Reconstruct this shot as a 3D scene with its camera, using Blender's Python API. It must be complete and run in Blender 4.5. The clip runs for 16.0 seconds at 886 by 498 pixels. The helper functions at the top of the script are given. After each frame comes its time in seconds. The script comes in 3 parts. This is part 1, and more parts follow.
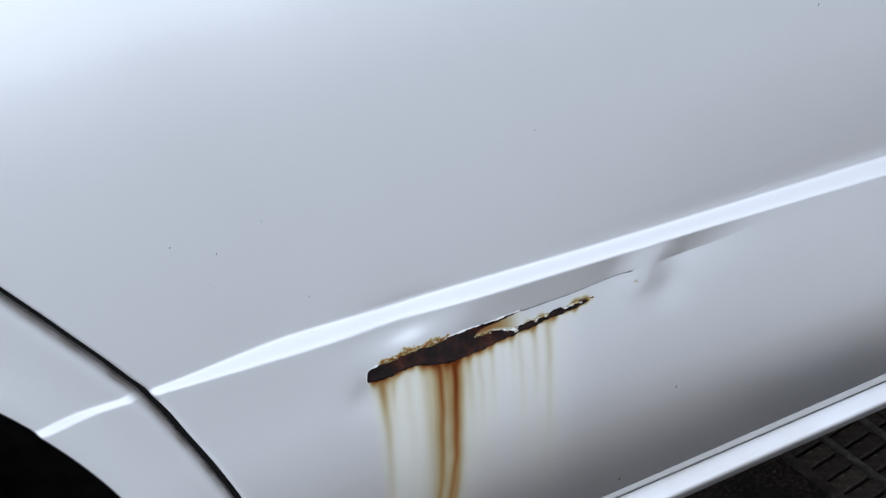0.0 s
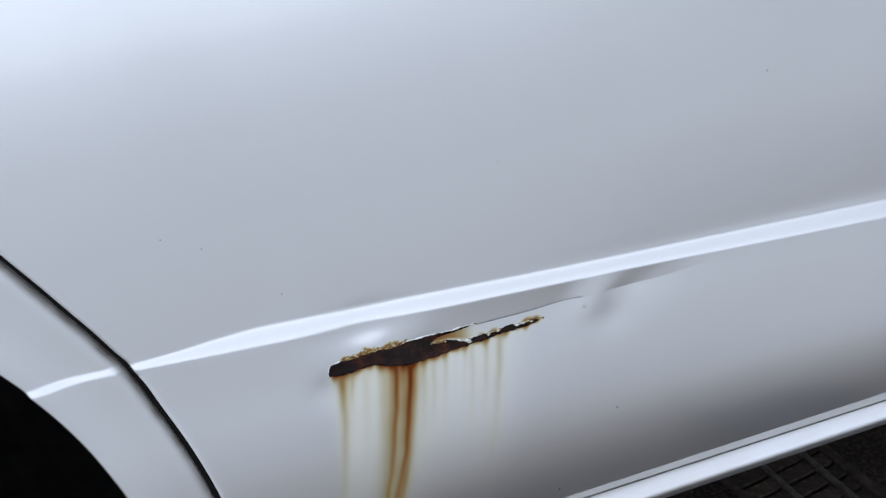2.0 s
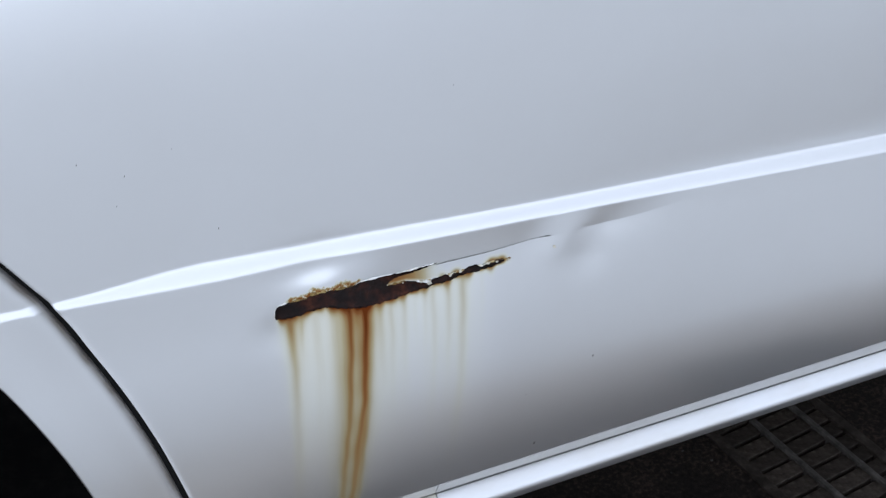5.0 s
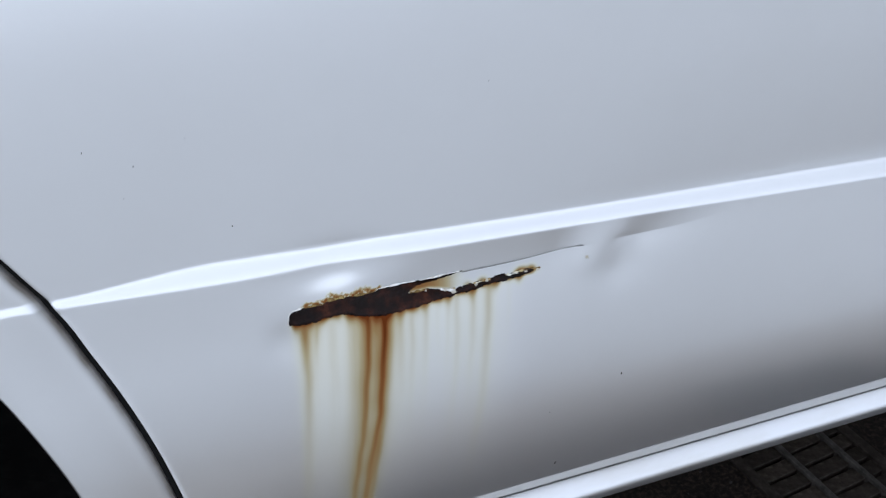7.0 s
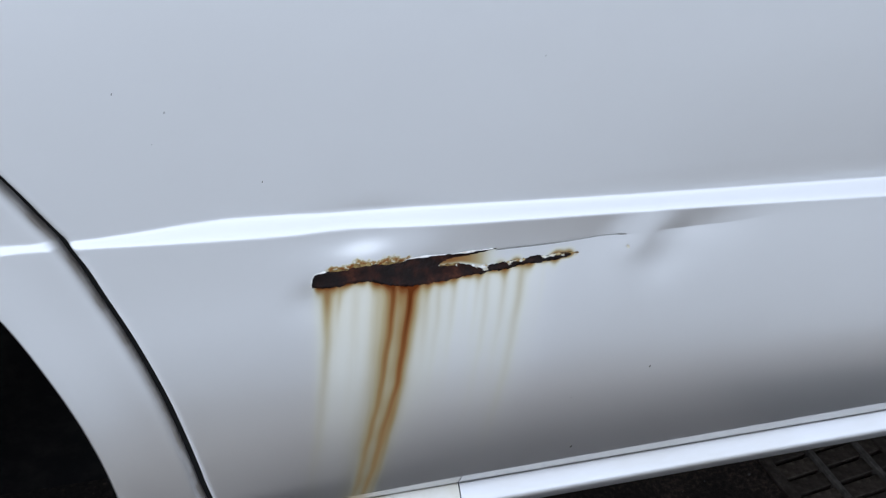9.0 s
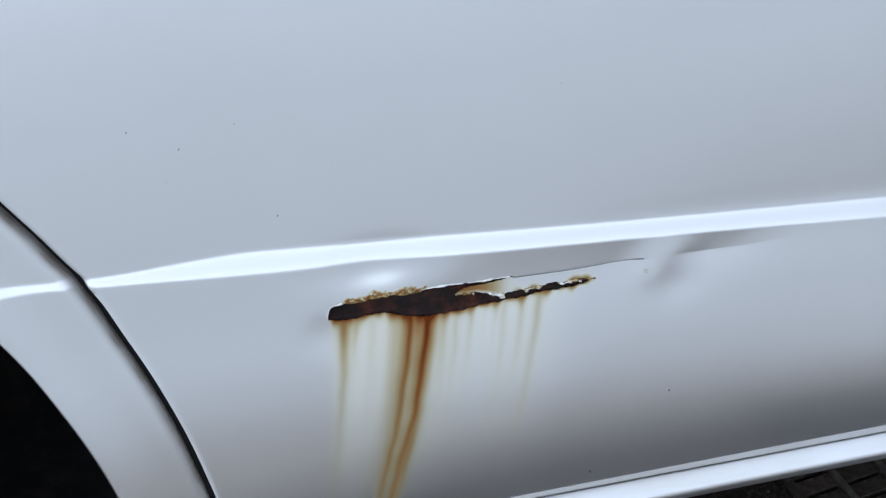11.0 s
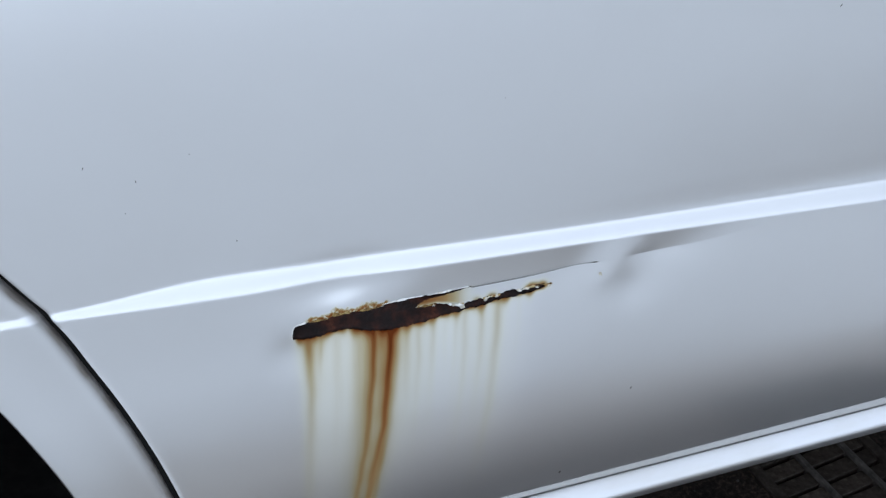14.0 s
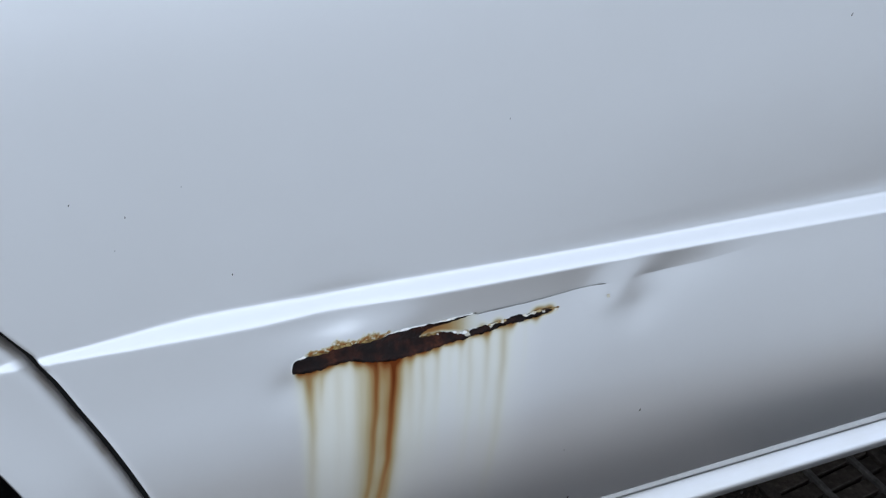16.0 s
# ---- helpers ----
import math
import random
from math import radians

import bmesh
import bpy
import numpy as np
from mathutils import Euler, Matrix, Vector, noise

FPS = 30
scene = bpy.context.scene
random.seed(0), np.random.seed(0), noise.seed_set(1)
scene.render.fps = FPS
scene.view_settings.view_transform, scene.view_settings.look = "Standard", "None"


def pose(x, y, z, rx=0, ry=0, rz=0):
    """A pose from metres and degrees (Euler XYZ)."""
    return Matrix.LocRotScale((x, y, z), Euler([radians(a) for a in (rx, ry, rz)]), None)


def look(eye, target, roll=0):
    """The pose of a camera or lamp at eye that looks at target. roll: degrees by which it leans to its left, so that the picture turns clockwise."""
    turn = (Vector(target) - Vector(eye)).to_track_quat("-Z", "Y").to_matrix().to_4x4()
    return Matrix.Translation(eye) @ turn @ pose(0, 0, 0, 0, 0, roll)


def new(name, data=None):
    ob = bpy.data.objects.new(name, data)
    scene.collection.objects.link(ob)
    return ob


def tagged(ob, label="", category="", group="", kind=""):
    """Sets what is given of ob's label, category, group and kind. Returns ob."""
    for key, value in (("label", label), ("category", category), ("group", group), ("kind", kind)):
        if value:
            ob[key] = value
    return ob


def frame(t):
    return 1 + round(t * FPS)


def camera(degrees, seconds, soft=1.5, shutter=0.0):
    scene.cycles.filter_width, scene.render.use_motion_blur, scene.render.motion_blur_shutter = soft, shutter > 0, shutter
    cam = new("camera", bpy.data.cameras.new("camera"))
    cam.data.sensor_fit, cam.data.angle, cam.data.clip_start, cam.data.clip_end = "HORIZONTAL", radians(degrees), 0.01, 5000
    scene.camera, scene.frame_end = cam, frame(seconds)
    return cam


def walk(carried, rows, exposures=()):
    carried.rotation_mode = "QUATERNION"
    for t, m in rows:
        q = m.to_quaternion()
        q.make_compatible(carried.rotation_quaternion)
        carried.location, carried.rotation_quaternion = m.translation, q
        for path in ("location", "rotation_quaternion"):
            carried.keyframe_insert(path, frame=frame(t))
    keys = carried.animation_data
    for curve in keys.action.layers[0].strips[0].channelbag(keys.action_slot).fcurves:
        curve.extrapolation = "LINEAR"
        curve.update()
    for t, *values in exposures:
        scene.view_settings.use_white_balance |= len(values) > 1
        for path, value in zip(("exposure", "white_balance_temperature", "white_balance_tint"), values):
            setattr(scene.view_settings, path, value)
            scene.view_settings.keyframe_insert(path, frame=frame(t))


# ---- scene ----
# The camera and its walk: seconds, eye, target, roll.
cam = camera(49.86, 16.0, soft=1.25)
PATH = [
    (0, (-0.1134, -0.3766, 0.8419), (0.0511, 0.0037, 0.5621), -3.80),
    (0.5, (-0.1081, -0.3657, 0.8382), (0.0591, 0.0109, 0.5548), -2.48),
    (1, (-0.1013, -0.3898, 0.8474), (0.0651, -0.0060, 0.5735), -2.08),
    (1.5, (-0.1098, -0.4074, 0.8577), (0.0601, -0.0275, 0.5805), -0.82),
    (2, (-0.1138, -0.4260, 0.8726), (0.0538, -0.0427, 0.5987), 1.25),
    (2.5, (-0.1106, -0.4302, 0.8527), (0.0551, -0.0522, 0.5704), 2.01),
    (3, (-0.1006, -0.4298, 0.8501), (0.0652, -0.0542, 0.5647), 1.83),
    (3.5, (-0.0989, -0.4300, 0.8444), (0.0691, -0.0553, 0.5591), 2.01),
    (3.7, (-0.1016, -0.4275, 0.8438), (0.0672, -0.0531, 0.5587), 2.12),
    (5.8, (-0.0671, -0.4076, 0.8262), (0.0865, -0.0259, 0.5420), -1.03),
    (6, (-0.0694, -0.4031, 0.8284), (0.0812, -0.0157, 0.5502), -1.12),
    (6.5, (-0.0715, -0.3899, 0.8118), (0.0803, -0.0083, 0.5265), 0.53),
    (7, (-0.0767, -0.3853, 0.8122), (0.0824, -0.0060, 0.5280), 2.18),
    (7.5, (-0.0899, -0.3676, 0.7989), (0.0680, -0.0016, 0.4970), 7.54),
    (8, (-0.0878, -0.3588, 0.8150), (0.0667, 0.0126, 0.5181), 9.12),
    (8.2, (-0.0820, -0.3607, 0.8152), (0.0660, 0.0083, 0.5119), 8.99),
    (10.3, (-0.0559, -0.3572, 0.8163), (0.0743, 0.0090, 0.5017), 5.09),
    (10.5, (-0.0550, -0.3543, 0.8151), (0.0742, 0.0130, 0.5015), 4.81),
    (11, (-0.0656, -0.3508, 0.8201), (0.0643, 0.0217, 0.5130), 5.38),
    (11.5, (-0.0637, -0.3531, 0.8248), (0.0717, 0.0161, 0.5161), 5.63),
    (12, (-0.0655, -0.3626, 0.8286), (0.0789, 0.0045, 0.5213), 5.83),
    (12.5, (-0.0596, -0.3666, 0.8314), (0.0898, -0.0015, 0.5242), 6.27),
    (13, (-0.0597, -0.3681, 0.8349), (0.0927, -0.0025, 0.5297), 6.53),
    (13.5, (-0.0616, -0.3699, 0.8353), (0.0813, 0.0036, 0.5351), 3.57),
    (14, (-0.0641, -0.3606, 0.8297), (0.0829, 0.0098, 0.5277), 3.63),
    (14.5, (-0.0596, -0.3546, 0.8324), (0.0945, 0.0143, 0.5321), 2.90),
    (15, (-0.0489, -0.3538, 0.8302), (0.1042, 0.0140, 0.5280), 2.17),
    (15.5, (-0.0559, -0.3454, 0.8286), (0.0949, 0.0240, 0.5272), 2.79),
    (16, (-0.0645, -0.3366, 0.8264), (0.0897, 0.0327, 0.5266), 2.96),
]
walk(cam, [(t, look(eye, target, roll)) for t, eye, target, roll in PATH],
     exposures=[(0, 0.8, 5680, 11), (1, 0.8, 5680, 11), (1.5, 0.62, 5680, 11), (2, 0.69, 5680, 11), (2.5, 0.78, 5630, 11), (3.5, 0.82, 5630, 11), (6, 0.79, 5620, 11), (6.5, 0.77, 5620, 11), (7.5, 0.83, 5620, 11), (8.2, 0.85, 5620, 11), (10.5, 0.81, 5510, 9), (11, 0.8, 5510, 9), (12, 0.78, 5510, 9), (13.5, 0.78, 5510, 9), (14.5, 0.75, 5510, 9), (16, 0.74, 5510, 9)])

# ---- light: a bright overcast sky, the sun wide behind thin cloud ----
SUN_UP, SUN_TURN = 62.0, 205.0
world = bpy.data.worlds.new("world")
scene.world = world
world.use_nodes = True
wn = world.node_tree.nodes
sky = wn.new("ShaderNodeTexSky")
sky.sky_type, sky.sun_disc = "NISHITA", False
sky.sun_elevation, sky.sun_rotation = radians(SUN_UP), radians(SUN_TURN)
sky.air_density, sky.dust_density = 1.0, 0.4
wn["Background"].inputs["Strength"].default_value = 0.05
cloud = wn.new("ShaderNodeHueSaturation")  # thin high cloud takes most of the blue
cloud.inputs["Saturation"].default_value = 0.15
world.node_tree.links.new(sky.outputs["Color"], cloud.inputs["Color"])
world.node_tree.links.new(cloud.outputs["Color"], wn["Background"].inputs["Color"])
lamp = bpy.data.lights.new("sun", "SUN")
lamp.energy, lamp.angle, lamp.color = 1.35, radians(150), (0.985, 0.985, 0.985)
sun = new("sun", lamp)
sun_dir = Vector((math.sin(radians(SUN_TURN)) * math.cos(radians(SUN_UP)),
                  math.cos(radians(SUN_TURN)) * math.cos(radians(SUN_UP)), math.sin(radians(SUN_UP))))
sun.matrix_world = look(tuple(sun_dir * 5), (0, 0, 0))


# ---- materials ----
def material(name, color, rough=0.5, metal=0.0, coat=0.0, coat_rough=0.03):
    m = bpy.data.materials.new(name)
    m.use_nodes = True
    b = m.node_tree.nodes["Principled BSDF"]
    b.inputs["Base Color"].default_value = (*color, 1)
    b.inputs["Roughness"].default_value = rough
    b.inputs["Metallic"].default_value = metal
    b.inputs["Coat Weight"].default_value = coat
    b.inputs["Coat Roughness"].default_value = coat_rough
    b.inputs["Coat IOR"].default_value = 1.5
    return m, m.node_tree.nodes, m.node_tree.links, b


def noise_node(nodes, links, scale, detail=4.0, rough=0.55, stretch=None):
    co = nodes.new("ShaderNodeTexCoord")
    mp = nodes.new("ShaderNodeMapping")
    if stretch:
        mp.inputs["Scale"].default_value = stretch
    links.new(co.outputs["Object"], mp.inputs["Vector"])
    n = nodes.new("ShaderNodeTexNoise")
    n.inputs["Scale"].default_value = scale
    n.inputs["Detail"].default_value = detail
    n.inputs["Roughness"].default_value = rough
    links.new(mp.outputs["Vector"], n.inputs["Vector"])
    return n


def ramp_node(nodes, links, source, stops):
    r = nodes.new("ShaderNodeValToRGB")
    el = r.color_ramp.elements
    el[0].position, el[0].color = stops[0][0], (*stops[0][1], 1)
    el[1].position, el[1].color = stops[-1][0], (*stops[-1][1], 1)
    for pos, col in stops[1:-1]:
        e = el.new(pos)
        e.color = (*col, 1)
    links.new(source, r.inputs["Fac"])
    return r


def add_bump(nodes, links, bsdf, source, strength, distance):
    b = nodes.new("ShaderNodeBump")
    b.inputs["Strength"].default_value = strength
    b.inputs["Distance"].default_value = distance
    links.new(source, b.inputs["Height"])
    links.new(b.outputs["Normal"], bsdf.inputs["Normal"])


def mix_color(nodes, links, fac, a, b):
    m = nodes.new("ShaderNodeMix")
    m.data_type = "RGBA"
    for sock, v in ((m.inputs[0], fac), (m.inputs[6], a), (m.inputs[7], b)):
        if isinstance(v, (int, float)):
            sock.default_value = v
        elif isinstance(v, tuple):
            sock.default_value = (*v, 1)
        else:
            links.new(v, sock)
    return m.outputs[2]


def math_node(nodes, links, op, a, b=0.0, clamp=False):
    m = nodes.new("ShaderNodeMath")
    m.operation, m.use_clamp = op, clamp
    for sock, v in zip(m.inputs, (a, b)):
        if isinstance(v, (int, float)):
            sock.default_value = v
        else:
            links.new(v, sock)
    return m.outputs[0]


PAINT, METAL, COAT = (0.80, 0.81, 0.82), 0.93, 1.0


def paint_material(name, stained):
    """Silver-white car paint under clear coat; where stained, rust water has run down it."""
    m, nodes, links, b = material(name, PAINT, 0.32, METAL, COAT, 0.10)
    # patchy light dust over the paint
    darkening = noise_node(nodes, links, 9.0, 6.0, 0.6)
    fac = ramp_node(nodes, links, darkening.outputs["Fac"], [(0.45, (0, 0, 0)), (0.75, (1, 1, 1))])
    tint = mix_color(nodes, links, math_node(nodes, links, "MULTIPLY", fac.outputs["Color"], 0.06), PAINT, (0.52, 0.50, 0.46))
    if stained:
        at = nodes.new("ShaderNodeAttribute")
        at.attribute_name = "stain"
        run = noise_node(nodes, links, 60.0, 4.0, 0.6, (1.0, 1.0, 0.06))
        wear = math_node(nodes, links, "MULTIPLY_ADD", run.outputs["Fac"], 0.6)
        wear.node.inputs[2].default_value = 0.70
        s = math_node(nodes, links, "MULTIPLY", at.outputs["Fac"], wear, True)
        cover = ramp_node(nodes, links, s, [(0.0, (0, 0, 0)), (0.10, (0.6, 0.6, 0.6)), (0.3, (1, 1, 1))])
        rust = ramp_node(nodes, links, s, [(0.0, (0.86, 0.86, 0.80)), (0.10, (0.80, 0.80, 0.68)), (0.24, (0.52, 0.46, 0.28)), (0.42, (0.34, 0.225, 0.095)),
                                           (0.65, (0.225, 0.095, 0.030)), (1.0, (0.12, 0.030, 0.007))])
        tint = mix_color(nodes, links, cover.outputs["Color"], tint, rust.outputs["Color"])
        # holds the residue and the highlight painted along the door's rear edge
        ck = nodes.new("ShaderNodeAttribute")
        ck.attribute_name = "chalk"
        dull = math_node(nodes, links, "MAXIMUM", ck.outputs["Fac"], math_node(nodes, links, "MULTIPLY", math_node(nodes, links, "SUBTRACT", s, 0.10, True), 1.8, True))
        links.new(math_node(nodes, links, "MULTIPLY", math_node(nodes, links, "SUBTRACT", 1.0, dull, True), METAL), b.inputs["Metallic"])
        links.new(math_node(nodes, links, "MULTIPLY", math_node(nodes, links, "SUBTRACT", 1.0, math_node(nodes, links, "MULTIPLY", math_node(nodes, links, "SUBTRACT", s, 0.10, True), 3.2, True), True), COAT), b.inputs["Coat Weight"])
    links.new(tint, b.inputs["Base Color"])
    if stained:
        links.new(math_node(nodes, links, "SUBTRACT", 0.5, math_node(nodes, links, "MULTIPLY", s, 1.3), True), b.inputs["Specular IOR Level"])
    return m


MAT_PAINT = paint_material("door_paint", True)
MAT_WING = paint_material("wing_paint", False)
nd, lk = MAT_WING.node_tree.nodes, MAT_WING.node_tree.links
bs = nd["Principled BSDF"]
# dirt and the shade of the rolled edge, both put into the colour
at = nd.new("ShaderNodeAttribute")
at.attribute_name = "darkening"
dirt_shade = math_node(nd, lk, "MULTIPLY", at.outputs["Fac"], math_node(nd, lk, "ADD", noise_node(nd, lk, 50.0, 2.0, 0.5).outputs["Fac"], 0.5), True)
lk.new(mix_color(nd, lk, dirt_shade, bs.inputs["Base Color"].links[0].from_socket, (0.15, 0.135, 0.118)), bs.inputs["Base Color"])
lk.new(math_node(nd, lk, "MULTIPLY", math_node(nd, lk, "SUBTRACT", 1.0, dirt_shade, True), METAL), bs.inputs["Metallic"])
lk.new(math_node(nd, lk, "SUBTRACT", COAT, dirt_shade, True), bs.inputs["Coat Weight"])
MAT_PANEL = paint_material("panel_paint", False)

MAT_SILL, nd, lk, bs = material("sill_paint", (0.74, 0.75, 0.77), 0.36, METAL, 0.5, 0.05)
grime = ramp_node(nd, lk, noise_node(nd, lk, 14.0, 6.0, 0.65, (0.3, 1.0, 1.0)).outputs["Fac"], [(0.4, (0.74, 0.75, 0.77)), (0.8, (0.60, 0.58, 0.53))])
lk.new(grime.outputs["Color"], bs.inputs["Base Color"])

MAT_SILL_OLD, nd, lk, bs = material("yellowed_sill_paint", (0.72, 0.70, 0.60), 0.42, 0.6, 0.4, 0.06)
grime = ramp_node(nd, lk, noise_node(nd, lk, 18.0, 6.0, 0.65).outputs["Fac"], [(0.35, (0.75, 0.745, 0.71)), (0.75, (0.62, 0.59, 0.48))])
lk.new(grime.outputs["Color"], bs.inputs["Base Color"])

MAT_STRIP, nd, lk, bs = material("dull_grey_paint", (0.42, 0.43, 0.44), 0.5, 0.3, 0.3, 0.1)
grime = ramp_node(nd, lk, noise_node(nd, lk, 20.0, 6.0, 0.65, (0.3, 1.0, 1.0)).outputs["Fac"], [(0.4, (0.58, 0.575, 0.565)), (0.8, (0.47, 0.455, 0.425))])
lk.new(grime.outputs["Color"], bs.inputs["Base Color"])

def run_stain(mat, base, centre, half):
    """Tan rust water dried on a sill part, below the runs on the door."""
    nd, lk = mat.node_tree.nodes, mat.node_tree.links
    bs = nd["Principled BSDF"]
    co = nd.new("ShaderNodeTexCoord")
    xyz = nd.new("ShaderNodeSeparateXYZ")
    lk.new(co.outputs["Object"], xyz.inputs[0])
    off = math_node(nd, lk, "ABSOLUTE", math_node(nd, lk, "DIVIDE", math_node(nd, lk, "SUBTRACT", xyz.outputs[0], centre), half))
    fac = math_node(nd, lk, "SUBTRACT", 1.0, off, True)
    blot = noise_node(nd, lk, 160.0, 5.0, 0.65, (1.0, 0.4, 0.4))
    fac = math_node(nd, lk, "MULTIPLY", fac, math_node(nd, lk, "MULTIPLY", blot.outputs["Fac"], 1.5), True)
    lk.new(mix_color(nd, lk, fac, bs.inputs["Base Color"].links[0].from_socket, base), bs.inputs["Base Color"])


MAT_STRIP_OLD = MAT_STRIP.copy()
MAT_STRIP_OLD.name = "rust_stained_strip"
run_stain(MAT_STRIP_OLD, (0.34, 0.24, 0.09), 0.028, 0.022)
run_stain(MAT_SILL_OLD, (0.52, 0.42, 0.22), 0.034, 0.030)

MAT_RUST, nd, lk, bs = material("rusted_steel", (0.05, 0.014, 0.006), 0.92)
rn = noise_node(nd, lk, 130.0, 8.0, 0.62)
rb = noise_node(nd, lk, 45.0, 3.0, 0.5)
rm = math_node(nd, lk, "ADD", math_node(nd, lk, "MULTIPLY", rn.outputs["Fac"], 0.6), math_node(nd, lk, "MULTIPLY", rb.outputs["Fac"], 0.4))
rr = ramp_node(nd, lk, rm, [(0.38, (0.003, 0.0008, 0.0005)), (0.49, (0.010, 0.0022, 0.0010)), (0.58, (0.034, 0.008, 0.003)), (0.68, (0.095, 0.027, 0.009))])
lk.new(rr.outputs["Color"], bs.inputs["Base Color"])
add_bump(nd, lk, bs, rn.outputs["Fac"], 1.0, 0.002)

MAT_PEEL, nd, lk, bs = material("peeled_paint", (0.7, 0.66, 0.52), 0.6)
pn = noise_node(nd, lk, 160.0, 5.0, 0.7)
pr = ramp_node(nd, lk, pn.outputs["Fac"], [(0.36, (0.22, 0.12, 0.025)), (0.46, (0.52, 0.41, 0.20)), (0.54, (0.72, 0.68, 0.57)), (0.70, (0.80, 0.79, 0.75))])
lk.new(pr.outputs["Color"], bs.inputs["Base Color"])
add_bump(nd, lk, bs, pn.outputs["Fac"], 0.6, 0.001)

MAT_EDGE, nd, lk, bs = material("bare_paint_edge", (0.82, 0.81, 0.78), 0.45)
en = noise_node(nd, lk, 400.0, 4.0, 0.6)
er = ramp_node(nd, lk, en.outputs["Fac"], [(0.3, (0.55, 0.49, 0.38)), (0.45, (0.80, 0.79, 0.75)), (0.7, (0.86, 0.86, 0.85))])
lk.new(er.outputs["Color"], bs.inputs["Base Color"])

MAT_OCHRE, nd, lk, bs = material("rust_stained_primer", (0.4, 0.28, 0.08), 0.7)
on = noise_node(nd, lk, 260.0, 5.0, 0.7)
orr = ramp_node(nd, lk, on.outputs["Fac"], [(0.36, (0.03, 0.012, 0.004)), (0.47, (0.16, 0.09, 0.018)), (0.58, (0.30, 0.21, 0.06)), (0.72, (0.50, 0.43, 0.26))])
lk.new(orr.outputs["Color"], bs.inputs["Base Color"])
add_bump(nd, lk, bs, on.outputs["Fac"], 0.6, 0.001)

MAT_CRACK, nd, lk, bs = material("dark_crack", (0.03, 0.02, 0.015), 0.9)
MAT_RUBBER, nd, lk, bs = material("black_rubber", (0.006, 0.006, 0.006), 0.8)
bs.inputs["Specular IOR Level"].default_value = 0.2
add_bump(nd, lk, bs, noise_node(nd, lk, 300.0).outputs["Fac"], 0.3, 0.0005)
MAT_LINER, nd, lk, bs = material("liner_plastic", (0.012, 0.012, 0.013), 0.75)
ln = noise_node(nd, lk, 40.0, 6.0, 0.7)
lr = ramp_node(nd, lk, ln.outputs["Fac"], [(0.45, (0.004, 0.004, 0.0045)), (0.8, (0.016, 0.014, 0.013))])
bs.inputs["Specular IOR Level"].default_value = 0.1
lk.new(lr.outputs["Color"], bs.inputs["Base Color"])
MAT_UNDER, nd, lk, bs = material("underbody_coating", (0.02, 0.02, 0.02), 0.85)
add_bump(nd, lk, bs, noise_node(nd, lk, 60.0).outputs["Fac"], 0.5, 0.004)

MAT_GROUND, nd, lk, bs = material("asphalt", (0.05, 0.05, 0.05), 0.85)
g1 = noise_node(nd, lk, 180.0, 8.0, 0.75)
g2 = noise_node(nd, lk, 5.0, 6.0, 0.6)
gm = math_node(nd, lk, "ADD", math_node(nd, lk, "MULTIPLY", g1.outputs["Fac"], 0.6), math_node(nd, lk, "MULTIPLY", g2.outputs["Fac"], 0.4))
gr = ramp_node(nd, lk, gm, [(0.40, (0.003, 0.0022, 0.0017)), (0.50, (0.012, 0.0085, 0.0065)), (0.62, (0.065, 0.045, 0.034)), (0.72, (0.08, 0.065, 0.05))])
lk.new(gr.outputs["Color"], bs.inputs["Base Color"])
add_bump(nd, lk, bs, g1.outputs["Fac"], 0.8, 0.006)
bs.inputs["Specular IOR Level"].default_value = 0.15

MAT_IRON, nd, lk, bs = material("cast_iron", (0.07, 0.07, 0.072), 0.55, 0.4)
i1 = noise_node(nd, lk, 90.0, 6.0, 0.7)
ir = ramp_node(nd, lk, i1.outputs["Fac"], [(0.38, (0.021, 0.016, 0.012)), (0.54, (0.050, 0.040, 0.032)), (0.72, (0.105, 0.088, 0.073))])
oi = nd.new("ShaderNodeObjectInfo")
vary = math_node(nd, lk, "MULTIPLY", oi.outputs["Random"], 0.55)
lk.new(mix_color(nd, lk, vary, ir.outputs["Color"], (0.006, 0.005, 0.0045)), bs.inputs["Base Color"])
add_bump(nd, lk, bs, i1.outputs["Fac"], 0.5, 0.002)
bs.inputs["Specular IOR Level"].default_value = 0.2
bs.inputs["Metallic"].default_value = 0.0

# paler iron for the ribs: the light they catch is in the colour
MAT_LIT_IRON, nd, lk, bs = material("lit_iron", (0.10, 0.10, 0.10), 0.5, 0.5)
wr = ramp_node(nd, lk, noise_node(nd, lk, 70.0, 6.0, 0.7).outputs["Fac"], [(0.35, (0.045, 0.041, 0.036)), (0.7, (0.14, 0.127, 0.112))])
lk.new(wr.outputs["Color"], bs.inputs["Base Color"])

MAT_PAVE, nd, lk, bs = material("concrete", (0.36, 0.35, 0.33), 0.85)
v1 = noise_node(nd, lk, 30.0, 8.0, 0.7)
vr = ramp_node(nd, lk, v1.outputs["Fac"], [(0.3, (0.51, 0.505, 0.49)), (0.7, (0.64, 0.63, 0.61))])
lk.new(vr.outputs["Color"], bs.inputs["Base Color"])
add_bump(nd, lk, bs, v1.outputs["Fac"], 0.5, 0.003)

